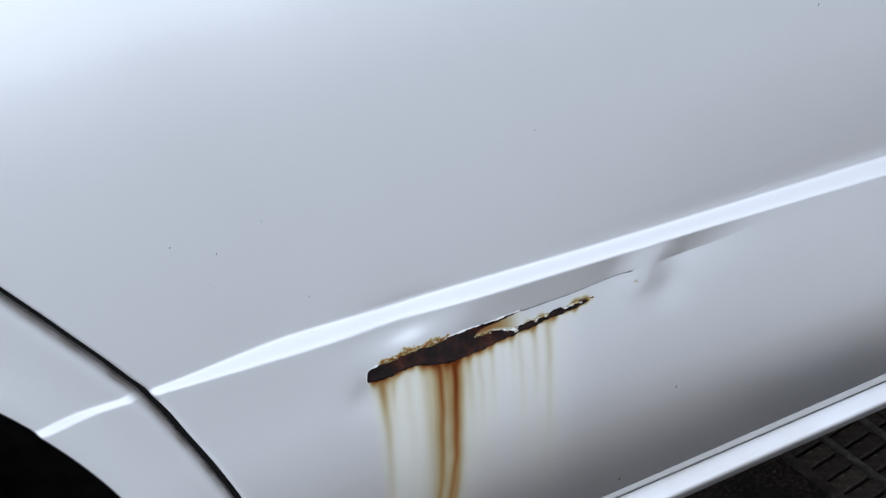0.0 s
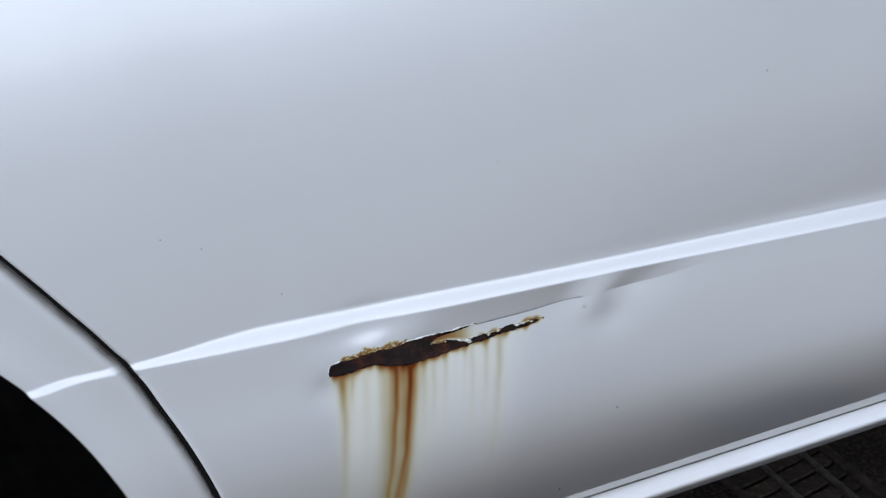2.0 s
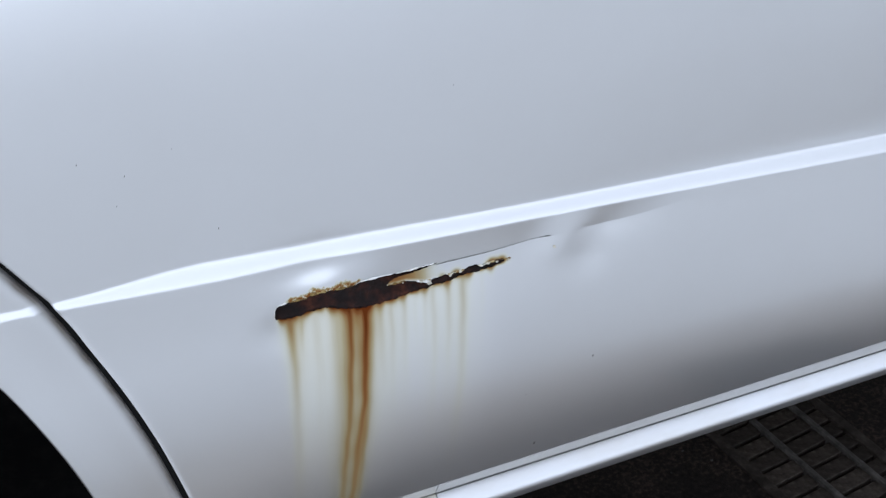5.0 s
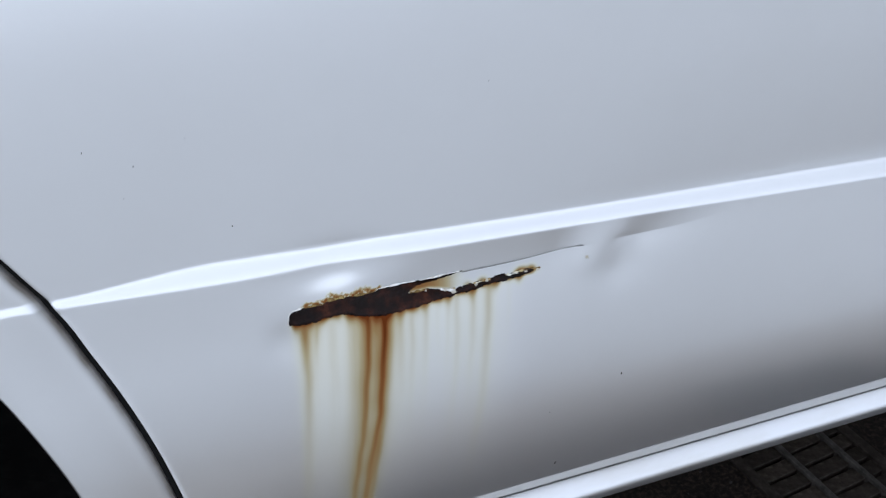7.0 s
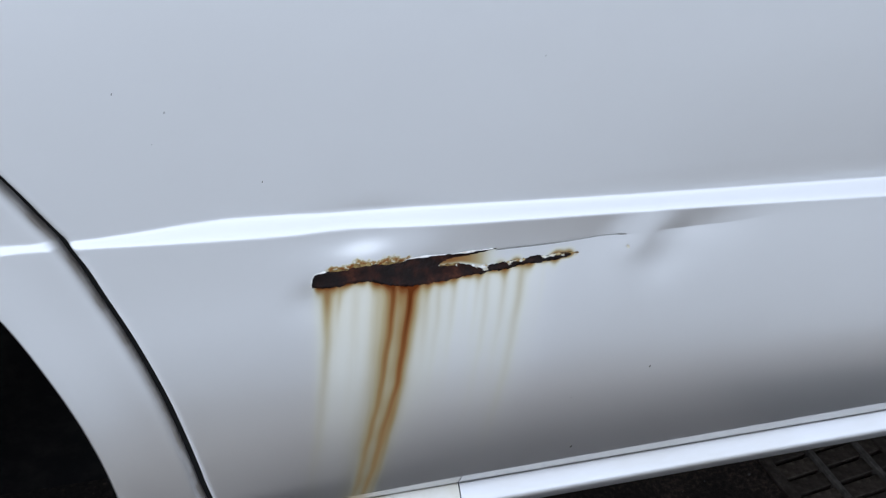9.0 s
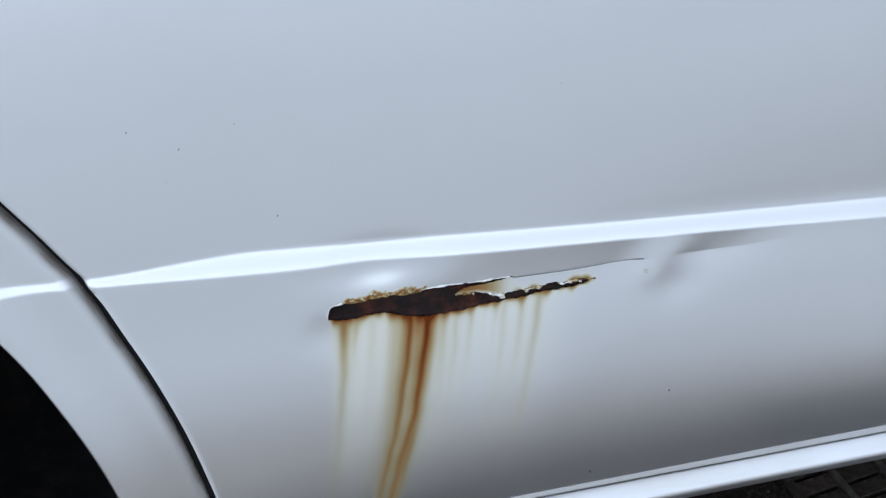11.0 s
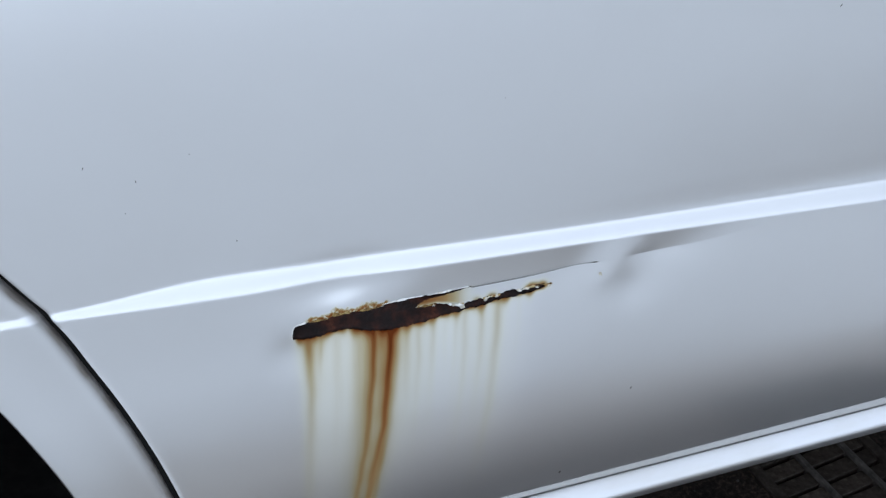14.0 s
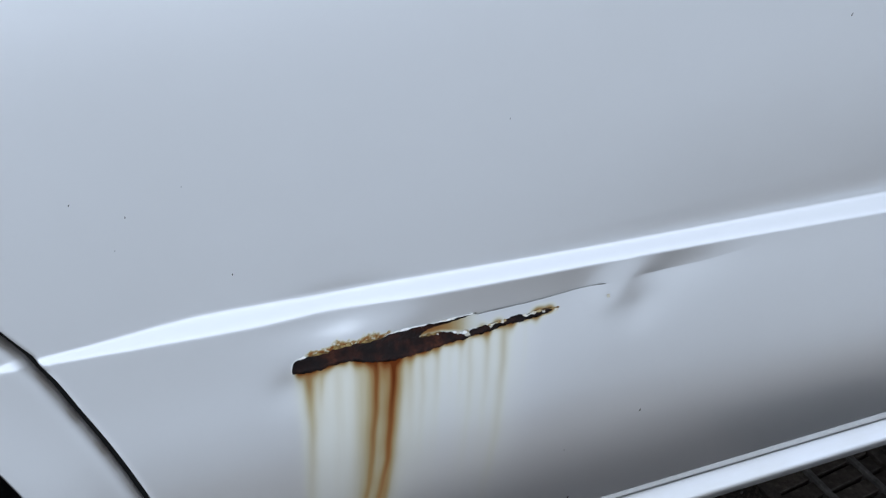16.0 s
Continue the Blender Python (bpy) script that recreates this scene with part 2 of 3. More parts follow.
# unseen ground, its colour graded for the reflection in the lower door
MAT_REFLECTED, nd, lk, bs = material("reflected_concrete", (0.09, 0.08, 0.07), 0.85)
v1 = noise_node(nd, lk, 24.0, 8.0, 0.7)
vr = ramp_node(nd, lk, v1.outputs["Fac"], [(0.3, (0.29, 0.255, 0.215)), (0.7, (0.43, 0.38, 0.32))])
co = nd.new("ShaderNodeTexCoord")
xyz = nd.new("ShaderNodeSeparateXYZ")
lk.new(co.outputs["Object"], xyz.inputs[0])
reflected_dark = math_node(nd, lk, "MULTIPLY_ADD", xyz.outputs[1], 5.5)
reflected_dark.node.inputs[2].default_value = 1.72  # darker towards the car, to darken what the lower door reflects
thin = math_node(nd, lk, "MULTIPLY_ADD", xyz.outputs[0], 0.85)
thin.node.inputs[2].default_value = -0.40  # and paler to the rear, where the reflection is to be lighter
reflected_dark = math_node(nd, lk, "ADD", reflected_dark, math_node(nd, lk, "MINIMUM", thin, 0.0))
reflected_dark = math_node(nd, lk, "ADD", reflected_dark, math_node(nd, lk, "MULTIPLY", math_node(nd, lk, "SUBTRACT", v1.outputs["Fac"], 0.5), 0.5), True)
lk.new(mix_color(nd, lk, reflected_dark, vr.outputs["Color"], (0.042, 0.029, 0.020)), bs.inputs["Base Color"])
add_bump(nd, lk, bs, v1.outputs["Fac"], 0.5, 0.003)

MAT_STONE, nd, lk, bs = material("grit", (0.028, 0.024, 0.021), 0.9)
MAT_SPECK, nd, lk, bs = material("dark_speck", (0.03, 0.028, 0.025), 0.7)
MAT_RIM, nd, lk, bs = material("wheel_steel", (0.10, 0.10, 0.105), 0.5, 0.7)


# ---- helpers ----
def from_arrays(name, verts, faces, mat, parent=None, label="", smooth=True):
    me = bpy.data.meshes.new(name)
    me.from_pydata([tuple(v) for v in verts], [], faces)
    me.materials.append(mat)
    me.polygons.foreach_set("use_smooth", [smooth] * len(me.polygons))
    me.update()
    ob = new(name, me)
    if parent:
        ob.parent = parent
    if label:
        ob["label"] = label
    return ob


def part(name, bm, mat, parent=None, label="", smooth=False):
    me = bpy.data.meshes.new(name)
    bm.normal_update()
    bm.to_mesh(me)
    bm.free()
    me.materials.append(mat)
    if smooth:
        me.polygons.foreach_set("use_smooth", [True] * len(me.polygons))
    ob = new(name, me)
    if parent:
        ob.parent = parent
    if label:
        ob["label"] = label
    return ob


def grid_faces(rows, cols, keep=None):
    out = []
    for i in range(rows - 1):
        for j in range(cols - 1):
            if keep is None or keep[i][j]:
                a = i * cols + j
                out.append((a, a + 1, a + cols + 1, a + cols))
    return out


def sill_fall(x):
    """The sill falls slightly towards the front."""
    return -0.006 * (x - 0.22)


def extrude_profile(name, prof, x0, x1, mat, parent, label="", steps=2):
    """A closed (y, z) profile drawn out along x and falling with the sill, with closed ends."""
    bm = bmesh.new()
    spots = [x0 + (x1 - x0) * k / (steps - 1) for k in range(steps)]
    rings = [[bm.verts.new((x, y, z + sill_fall(x))) for y, z in prof] for x in spots]
    n = len(prof)
    for a, b in zip(rings, rings[1:]):
        for i in range(n):
            bm.faces.new((a[i], a[(i + 1) % n], b[(i + 1) % n], b[i]))
    bm.faces.new(rings[0][::-1])
    bm.faces.new(rings[-1])
    bmesh.ops.recalc_face_normals(bm, faces=bm.faces)
    return part(name, bm, mat, parent, label)


def box(bm, x0, x1, y0, y1, z0, z1, bevel=0.0):
    r = bmesh.ops.create_cube(bm, size=1.0, matrix=Matrix.Translation(((x0 + x1) / 2, (y0 + y1) / 2, (z0 + z1) / 2))
                              @ Matrix.Diagonal((x1 - x0, y1 - y0, z1 - z0, 1)))
    if bevel:
        ed = list({e for v in r["verts"] for e in v.link_edges})
        bmesh.ops.bevel(bm, geom=ed, offset=bevel, segments=2, affect="EDGES", profile=0.6)


def smooth_interp(x, xs, ys):
    """A smooth curve through a few control values (cubic Hermite)."""
    xs, ys = np.asarray(xs, float), np.asarray(ys, float)
    m = np.gradient(ys, xs)
    x = np.clip(x, xs[0], xs[-1])
    k = np.clip(np.searchsorted(xs, x) - 1, 0, len(xs) - 2)
    h = xs[k + 1] - xs[k]
    t = (x - xs[k]) / h
    return ((2 * t**3 - 3 * t**2 + 1) * ys[k] + (t**3 - 2 * t**2 + t) * h * m[k]
            + (-2 * t**3 + 3 * t**2) * ys[k + 1] + (t**3 - t**2) * h * m[k + 1])


def step01(x, a, b):
    t = np.clip((x - a) / (b - a), 0, 1)
    return t * t * (3 - 2 * t)


# ---- the shape of the flank: y over (x, z), growing inwards ----
SILL_Z, BELT_Z = 0.2990, 0.98
BAND_SLOPE = -0.0765


def band_low(x):
    return 0.5290 + BAND_SLOPE * x


def band_height(x):
    return 0.0030 + 0.0027 * step01(x, -0.106, -0.032) - 0.0007 * step01(x, 0.0, 0.18)


def round_corner(s, e):
    """0 below 0, s above it, with a small fillet of half-width e."""
    return np.where(s < -e, 0.0, np.where(s > e, s, (s + e) ** 2 / (4 * e)))


def flank(x, z):
    """The undamaged panel: upper skin, a stepped band that faces the sky, lower skin tucking under."""
    lean = 0.056 * x * step01(z, 0.25, 0.52)
    lo, hb = band_low(x), band_height(x)
    low = smooth_interp(z, LOW_Z, LOW_Y)
    low = np.where(z > 0.44, -0.0047 + (low + 0.0047) * (1 - 0.45 * step01(x, 0.20, 0.45)), low)
    tuck = np.where(z < 0.44, low + 0.0047, 0.0)
    low = low - tuck * 0.55 * (1 - step01(x, -0.12, 0.11)) * step01(z, 0.280, 0.335)
    up = -0.0034 + (0.0063 + 0.0008 * (1 - step01(x, 0.05, 0.20))) * (0.30 + 0.70 * step01(x, -0.12, -0.03)) + smooth_interp(z, UP_Z, UP_Y)
    up = up + np.maximum(z - 0.55, 0) ** 2 * (0.04 * (1 - step01(x, -0.15, 0.30)) - 0.20 * step01(x, 0.10, 0.45)) + 0.030 * (np.maximum(0.60 - z, 0) - 0.075) * step01(x, 0.03, 0.25) + 0.062 * np.maximum(z - 0.535, 0) * (1 - step01(x, -0.20, 0.42))  # the haunch leans in towards the glass
    s = (z - lo) / hb
    e = 0.47 - 0.04 * step01(x, 0.0, 0.12)
    t = np.where(s < 0.5, round_corner(s, e), 1 - round_corner(1 - s, e))
    return lean + low * (1 - t) + up * t


UP_Z, UP_Y = [0.50, 0.54, 0.58, 0.62, 0.66, 0.72, 0.82, 0.98], [0.0056, 0.0032, 0.0010, 0.0, 0.0012, 0.0072, 0.0242, 0.068]
LOW_Z = [0.2830, 0.2870, 0.2955, 0.31, 0.335, 0.36, 0.385, 0.41, 0.44, 0.47, 0.50, 0.55]
LOW_Y = [0.0152, 0.0143, 0.0124, 0.0093, 0.0043, 0.0002, -0.0027, -0.0042, -0.0047, -0.0038, -0.0012, 0.0004]
SEAM_Z = [0.270, 0.3285, 0.3525, 0.368, 0.4000, 0.4357, 0.4766, 0.5070, 0.5284, 0.5402, 0.5507, 0.5671, 0.582, 0.596, 0.622, 0.75, 0.98]
SEAM_X = [-0.0455, -0.0560, -0.0602, -0.0624, -0.0677, -0.0748, -0.0858, -0.0963, -0.1036, -0.1089, -0.1146, -0.1231, -0.1316, -0.1395, -0.1550, -0.2290, -0.3490]


def seam_x(z):
    return smooth_interp(z, SEAM_Z, SEAM_X)


def arch_point(a):
    """The wheel opening, a in radians from the sill up and over."""
    c, s = math.cos(a), math.sin(a)
    n = 2 / 2.4
    return -0.5 + 0.3945 * math.copysign(abs(c) ** n, c), 0.28 + 0.434 * math.copysign(abs(s) ** n, s)


# the torn hole, in metres along the door and above the ground
def jag(x, k, amp):
    return np.array([amp * (noise.noise((float(v) * 420 + k * 7.1, k, 0)) + 0.6 * noise.noise((float(v) * 1300, k, 3.0))) for v in np.atleast_1d(x)])


def hole_top(x):
    return np.interp(x, [-0.0008, -0.0006, 0.0005, 0.0027, 0.0061, 0.0133, 0.0176, 0.0199, 0.0279, 0.0389, 0.0471, 0.0493, 0.0586, 0.0703, 0.0753, 0.0884, 0.107],
                     [0.4960, 0.5004, 0.5032, 0.5044, 0.5047, 0.5050, 0.5049, 0.5064, 0.5063, 0.5046, 0.5034, 0.5045, 0.5034, 0.5018, 0.5011, 0.5011, 0.5005])


def hole_bottom(x):
    return np.interp(x, [-0.0008, 0.0051, 0.0139, 0.0168, 0.0243, 0.0304, 0.0401, 0.0517, 0.0583, 0.0732, 0.0848, 0.0932, 0.0971, 0.1085, 0.1152, 0.1259, 0.1365, 0.1418, 0.149],
                     [0.4945, 0.4934, 0.4935, 0.4949, 0.4951, 0.4939, 0.4891, 0.4856, 0.4850, 0.4846, 0.4861, 0.4861, 0.4871, 0.4867, 0.4884, 0.4877, 0.4881, 0.4886, 0.4898])


def flap_top(x):
    return np.interp(x, [0.0675, 0.0691, 0.0723, 0.0756, 0.0854, 0.0920, 0.0986, 0.107], [0.4948, 0.4965, 0.4979, 0.4983, 0.4985, 0.4993, 0.5001, 0.5004])


def flap_bottom(x):
    return np.interp(x, [0.0675, 0.0742, 0.0798, 0.0877, 0.0922, 0.0972, 0.1109, 0.1185, 0.1219, 0.1254, 0.1302, 0.1361, 0.1433, 0.149],
                     [0.4947, 0.4944, 0.4943, 0.4917, 0.4899, 0.4901, 0.4907, 0.4907, 0.4916, 0.4917, 0.4900, 0.4911, 0.4909, 0.4901])


def groove(x):
    """Height of the fold, sagging a little between its ends."""
    return 0.4997 - 0.0015 * np.exp(-((x - 0.140) / 0.032) ** 2)


def damage(x, z):
    """Inward push of the dent: a folded groove under the band, a dimple at its ends, a kink."""
    depth = 0.0033 * step01(x, 0.03, 0.075) * (1 - step01(x, 0.156, 0.200)) + 0.0034 * step01(x, 0.189, 0.222) * (1 - step01(x, 0.207, 0.292))
    fold_z = groove(x) - 0.0036 * step01(x, 0.188, 0.220) + 0.0030 * step01(x, 0.238, 0.290)
    s = z - fold_z
    room = np.maximum(band_low(x) - 0.0012 - fold_z, 0.004)
    above = np.clip(1 - s / room, 0, 1)
    below = np.exp(-np.abs(np.minimum(s, 0) / (0.042 - 0.030 * step01(x, 0.120, 0.205))) ** 1.3)
    fold = np.where(s >= 0, above, below)
    def blob(cx, cz, rx, rz, d):
        return d * np.exp(-((x - cx) / rx) ** 2 - ((z - cz) / rz) ** 2)
    return (depth * fold + blob(-0.003, 0.484, 0.011, 0.012, 0.0018) + blob(0.026, 0.507, 0.024, 0.013, -0.0026) + blob(0.026, 0.523, 0.028, 0.011, 0.0026)
            + blob(0.2065, 0.4765, 0.015, 0.013, 0.0022) + blob(0.186, 0.500, 0.011, 0.010, -0.0014) + blob(0.180, 0.488, 0.010, 0.009, -0.0012))


# runs of rust water: start along the door, width, strength, length, sway to the rear, drop at which it begins
STREAKS = [(0.0073, 0.0031, 0.165, 0.14, 0.60, 0.0), (0.0073, 0.0022, 0.22, 0.016, 0.5, 0.0), (0.0134, 0.0016, 0.10, 0.02, 0.6, 0.0),
           (0.0225, 0.0028, 0.08, 0.06, 0.7, 0.0), (0.0352, 0.0045, 0.11, 0.17, 0.9, 0.0),
           (0.0428, 0.0014, 0.34, 0.23, 1.0, 0.0), (0.0412, 0.0032, 0.15, 0.20, 1.0, 0.0), (0.0480, 0.0020, 0.06, 0.15, 1.15, 0.0),
           (0.0526, 0.0015, 0.52, 0.21, 1.22, 0.0), (0.0536, 0.0034, 0.13, 0.20, 1.2, 0.0), (0.0539, 0.0015, 0.26, 0.24, 0.93, 0.075), (0.0430, 0.0018, 0.22, 0.03, 1.0, 0.0),
           (0.0529, 0.0020, 0.28, 0.04, 1.2, 0.0), (0.0625, 0.0024, 0.10, 0.05, 0.6, 0.0), (0.0690, 0.0021, 0.09, 0.06, 0.4, 0.0), (0.0776, 0.0022, 0.11, 0.05, 0.4, 0.0),
           (0.0850, 0.0020, 0.05, 0.04, 0.4, 0.0), (0.0910, 0.0020, 0.07, 0.05, 0.4, 0.0), (0.0968, 0.0026, 0.10, 0.08, 0.45, 0.0), (0.1068, 0.0024, 0.13, 0.055, 0.45, 0.0),
           (0.1168, 0.0032, 0.17, 0.10, 0.50, 0.0), (0.1300, 0.0020, 0.05, 0.04, 0.45, 0.0)]


def chalk(x, z):
    """Dull pale residue dried on the paint under the tear."""
    drop = np.maximum(0.492 - z, 0)
    cover = 0.75 * step01(x, -0.002, 0.010) * (1 - step01(x, 0.050, 0.075)) + 0.45 * step01(x, 0.050, 0.075) * (1 - step01(x, 0.110, 0.150))
    return cover * np.exp(-(drop / 0.075) ** 1.6) * (z < hole_bottom(x) + 0.001)


def stain(x, z):
    """How much rust water has run down each place of the door."""
    out = np.zeros_like(x)
    drop = np.maximum(0.492 - z, 0)
    below = z < hole_bottom(x) + 0.002
    lean = np.interp(drop, [0, 0.035, 0.075, 0.105, 0.15, 0.20], [0, 0.0013, 0.0037, 0.0070, 0.0106, 0.0140])
    for x0, w, power, length, sway, begin in STREAKS:
        xx = x + sway * lean - x0 + 0.0003 * np.sin(z * 85 + x0 * 500) + 0.00016 * np.sin(z * 230 + x0 * 900)
        ww = w * (0.9 + drop * 3.2)
        fade = np.exp(-(drop / length) ** 1.7) * (step01(drop, begin - 0.002, begin + 0.034) if begin else 1.0)
        out += power * fade * (0.60 * np.exp(-(xx / ww) ** 2) + 0.40 * np.exp(-np.abs(xx / (2.8 * ww)) ** 1.5)) * below
    wash = 0.095 * step01(x, -0.004, 0.008) * (1 - step01(x, 0.050, 0.085)) + 0.05 * step01(x, 0.050, 0.075) * (1 - step01(x, 0.105, 0.145))
    out += wash * np.exp(-(drop / 0.12) ** 2) * below
    # ochre crust spreading from the torn edges
    def bump(x0, w):
        return np.exp(-((x - x0) / w) ** 2)
    rise = 0.0022 + 0.0018 * bump(0.010, 0.006) + 0.0036 * bump(0.0225, 0.0060) + 0.0046 * bump(0.0400, 0.0070) + 0.0006 * np.sin(x * 900) + 0.0004 * np.sin(x * 2300)
    over = z - hole_top(x)
    lip = np.zeros_like(x)
    for k in np.nonzero((over > -0.002) & (over < rise) & (x > 0.003) & (x < 0.0535))[0]:
        p, q = float(x[k]), float(z[k])
        blot = 0.5 + 0.9 * noise.noise((p * 330, q * 520, 4.0)) + 0.6 * noise.noise((p * 900, q * 1200, 9.0))
        lip[k] = max(0.0, min(0.85, blot))
    lip = (0.16 + 0.84 * lip) * (1 - step01(over, 0.10 * rise, rise)) * (over > -0.002) * step01(x, 0.004, 0.010) * (1 - step01(x, 0.0475, 0.0535))
    above = z - flap_bottom(x)
    patch = 0.30 * bump(0.1035, 0.003) + 0.42 * bump(0.1125, 0.0035) + 0.62 * bump(0.1375, 0.0050) + 0.45 * bump(0.1450, 0.003)
    tail = patch * np.exp(-np.abs(above / 0.0026) ** 1.6) * (above > -0.004)
    # rust on the flap, with the shade under its upper edge painted in
    tan = 0.62 * (above > 0) * (z < flap_top(x) + 0.0008) * step01(x, 0.0655, 0.067) * (1 - step01(x, 0.071, 0.108)) * (0.30 + 0.70 * step01(z - flap_bottom(x), 0.0, 0.0025))
    edge = hole_bottom(x)
    under = np.maximum(edge - z, 0)
    bleed = (0.85 + 0.25 * bump(0.046, 0.016)) * (0.6 + 0.4 * np.sin(x * 610) * np.sin(x * 233 + 1)) * np.exp(-under / (0.0017 + 0.0006 * np.sin(x * 410 + 2) + 0.0012 * bump(0.046, 0.014) + 0.0006 * bump(0.006, 0.006))) * (z < edge + 0.001) * step01(x, -0.001, 0.003) * (1 - step01(x, 0.142, 0.152))
    return np.clip(out + lip + tail + tan + bleed, 0, 1)


# ---- ground: one sheet with an opening for the drain ----
GRATE = (0.538, 0.704, -0.18, 0.36)
GRATE_TURN = Matrix.Translation((0.545, 0.15, 0)) @ Matrix.Rotation(radians(6.3), 4, "Z") @ Matrix.Translation((-0.545, -0.15, 0))


def build_ground():
    x0, x1, y0, y1 = GRATE
    xs, ys = [-150, -3, x0, x1, 3, 150], [-150, -3, y0, y1, 3, 150]
    verts = [(x, y, 0.0) for y in ys for x in xs]
    for k in (14, 15, 20, 21):
        verts[k] = tuple(GRATE_TURN @ Vector(verts[k]))
    keep = [[not (i == 2 and j == 2) for j in range(5)] for i in range(5)]
    faces = grid_faces(6, 6, keep)
    n = len(verts)
    d = -0.25
    verts += [tuple(GRATE_TURN @ Vector((x, y, z))) for z in (0, d) for x, y in ((x0, y0), (x1, y0), (x1, y1), (x0, y1))]
    for k in range(4):
        faces.append((n + k, n + (k + 1) % 4, n + 4 + (k + 1) % 4, n + 4 + k))
    faces.append((n + 4, n + 5, n + 6, n + 7))
    tagged(from_arrays("ground", verts, faces, MAT_GROUND, smooth=False), "dark rough asphalt ground under the car", "ground", kind="structure")


build_ground()


def build_reflected_strip():
    """An unseen concrete channel between paving and asphalt, added to shape the door's reflections."""
    bm = bmesh.new()
    for x0, x1, inner in ((-40, GRATE[0] - 0.012, -0.03), (GRATE[0] - 0.012, GRATE[1] + 0.06, -0.21), (GRATE[1] + 0.06, 40, -0.03)):
        prof = [(-0.362, 0.012), (-0.32, 0.008), (inner - 0.005, 0.006), (inner, 0.003), (inner, -0.03), (-0.362, -0.03)]
        a, b = [[bm.verts.new((x, y, z)) for y, z in prof] for x in (x0, x1)]
        for i in range(len(prof)):
            bm.faces.new((a[i], a[(i + 1) % len(prof)], b[(i + 1) % len(prof)], b[i]))
        bm.faces.new(a[::-1])
        bm.faces.new(b)
    bmesh.ops.recalc_face_normals(bm, faces=bm.faces)
    tagged(part("gutter", bm, MAT_REFLECTED), "unseen brownish strip added for the door's reflections", "gutter", kind="structure")


def build_pale_reflector():
    """Unseen pale concrete paving beside the dark channel, added to brighten the panels."""
    bm = bmesh.new()
    box(bm, -40, 40, -12.0, -0.36, -0.05, 0.015, 0.006)
    tagged(part("pavement", bm, MAT_PAVE), "unseen pale concrete slab added to brighten the car's side", "pavement", kind="structure")


build_reflected_strip()
build_pale_reflector()


def build_grate():
    x0, x1, y0, y1 = GRATE
    g = tagged(new("drain_grate"), "dark cast-iron drain grate with rows of slots under the car", "drain grate")
    g.matrix_world = GRATE_TURN
    bm = bmesh.new()
    w = 0.014
    box(bm, x0 + 0.001, x0 + w, y0, y1, -0.03, 0.003, 0.0015)
    box(bm, x1 - w, x1 - 0.001, y0, y1, -0.03, 0.003, 0.0015)
    box(bm, x0 + w, x1 - w, y0, y0 + w, -0.03, 0.0028, 0.0015)
    box(bm, x0 + w, x1 - w, y1 - w, y1, -0.03, 0.0028, 0.0015)
    part("frame", bm, MAT_IRON, g)
    bm = bmesh.new()
    box(bm, -0.0030, 0.0030, 0, y1 - y0 - 2 * w, -0.025, 0.004, 0.0015)
    rib = part("rib", bm, MAT_LIT_IRON, g)
    bars = [x0 + 0.066, x0 + 0.126]
    rib.location = (bars[0], y0 + w, 0)
    for x in bars[1:]:
        o = new("rib", rib.data)
        o.parent, o.location = g, (x, y0 + w, 0)
    bm = bmesh.new()
    box(bm, 0, 1.0, 0, 0.0178, -0.02, 0.0, 0.0010)
    slat = part("slat", bm, MAT_IRON, g)
    bays = [(x0 + w - 0.005, bars[0]), (bars[0], bars[1]), (bars[1], x1 - w + 0.004)]
    wide = [slat.data] + [slat.data.copy() for _ in bays[1:]]
    for me, (a, b) in zip(wide, bays):
        for v in me.vertices:
            v.co.x *= b - a - 0.0060
    first = True
    for me, (x, _) in zip(wide, bays):
        for y in np.arange(y0 + w, y1 - w - 0.018, 0.0225):
            o = slat if first else new("slat", me)
            first = False
            o.parent, o.location = g, (x + 0.0030 + random.uniform(-0.0003, 0.0003), y + 0.003, -0.0025 + 0.0018 * random.random())
            o.rotation_euler = (random.uniform(-0.04, 0.04), random.uniform(-0.01, 0.01), random.uniform(-0.010, 0.010))


build_grate()


def build_grit():
    bm = bmesh.new()
    rng = random.Random(4)
    for _ in range(120):
        x, y = rng.uniform(0.0, 0.545), rng.uniform(-0.3, 0.45)
        r = 0.0008 + 0.0026 * rng.random() ** 3
        bmesh.ops.create_icosphere(bm, subdivisions=1, radius=r, matrix=Matrix.Translation((x, y, r * 0.55))
                                   @ pose(0, 0, 0, rng.uniform(0, 360), rng.uniform(0, 360), 0) @ Matrix.Diagonal((1, 0.8, 0.6, 1)))
    tagged(part("grit", bm, MAT_STONE), "small grey stones and grit scattered on the asphalt", "grit", kind="stuff")


build_grit()

# ---- the car ----
car = tagged(new("car"), "white car with a dented and rusted-through rear door", "car")
car.location = (0, 0, 0)


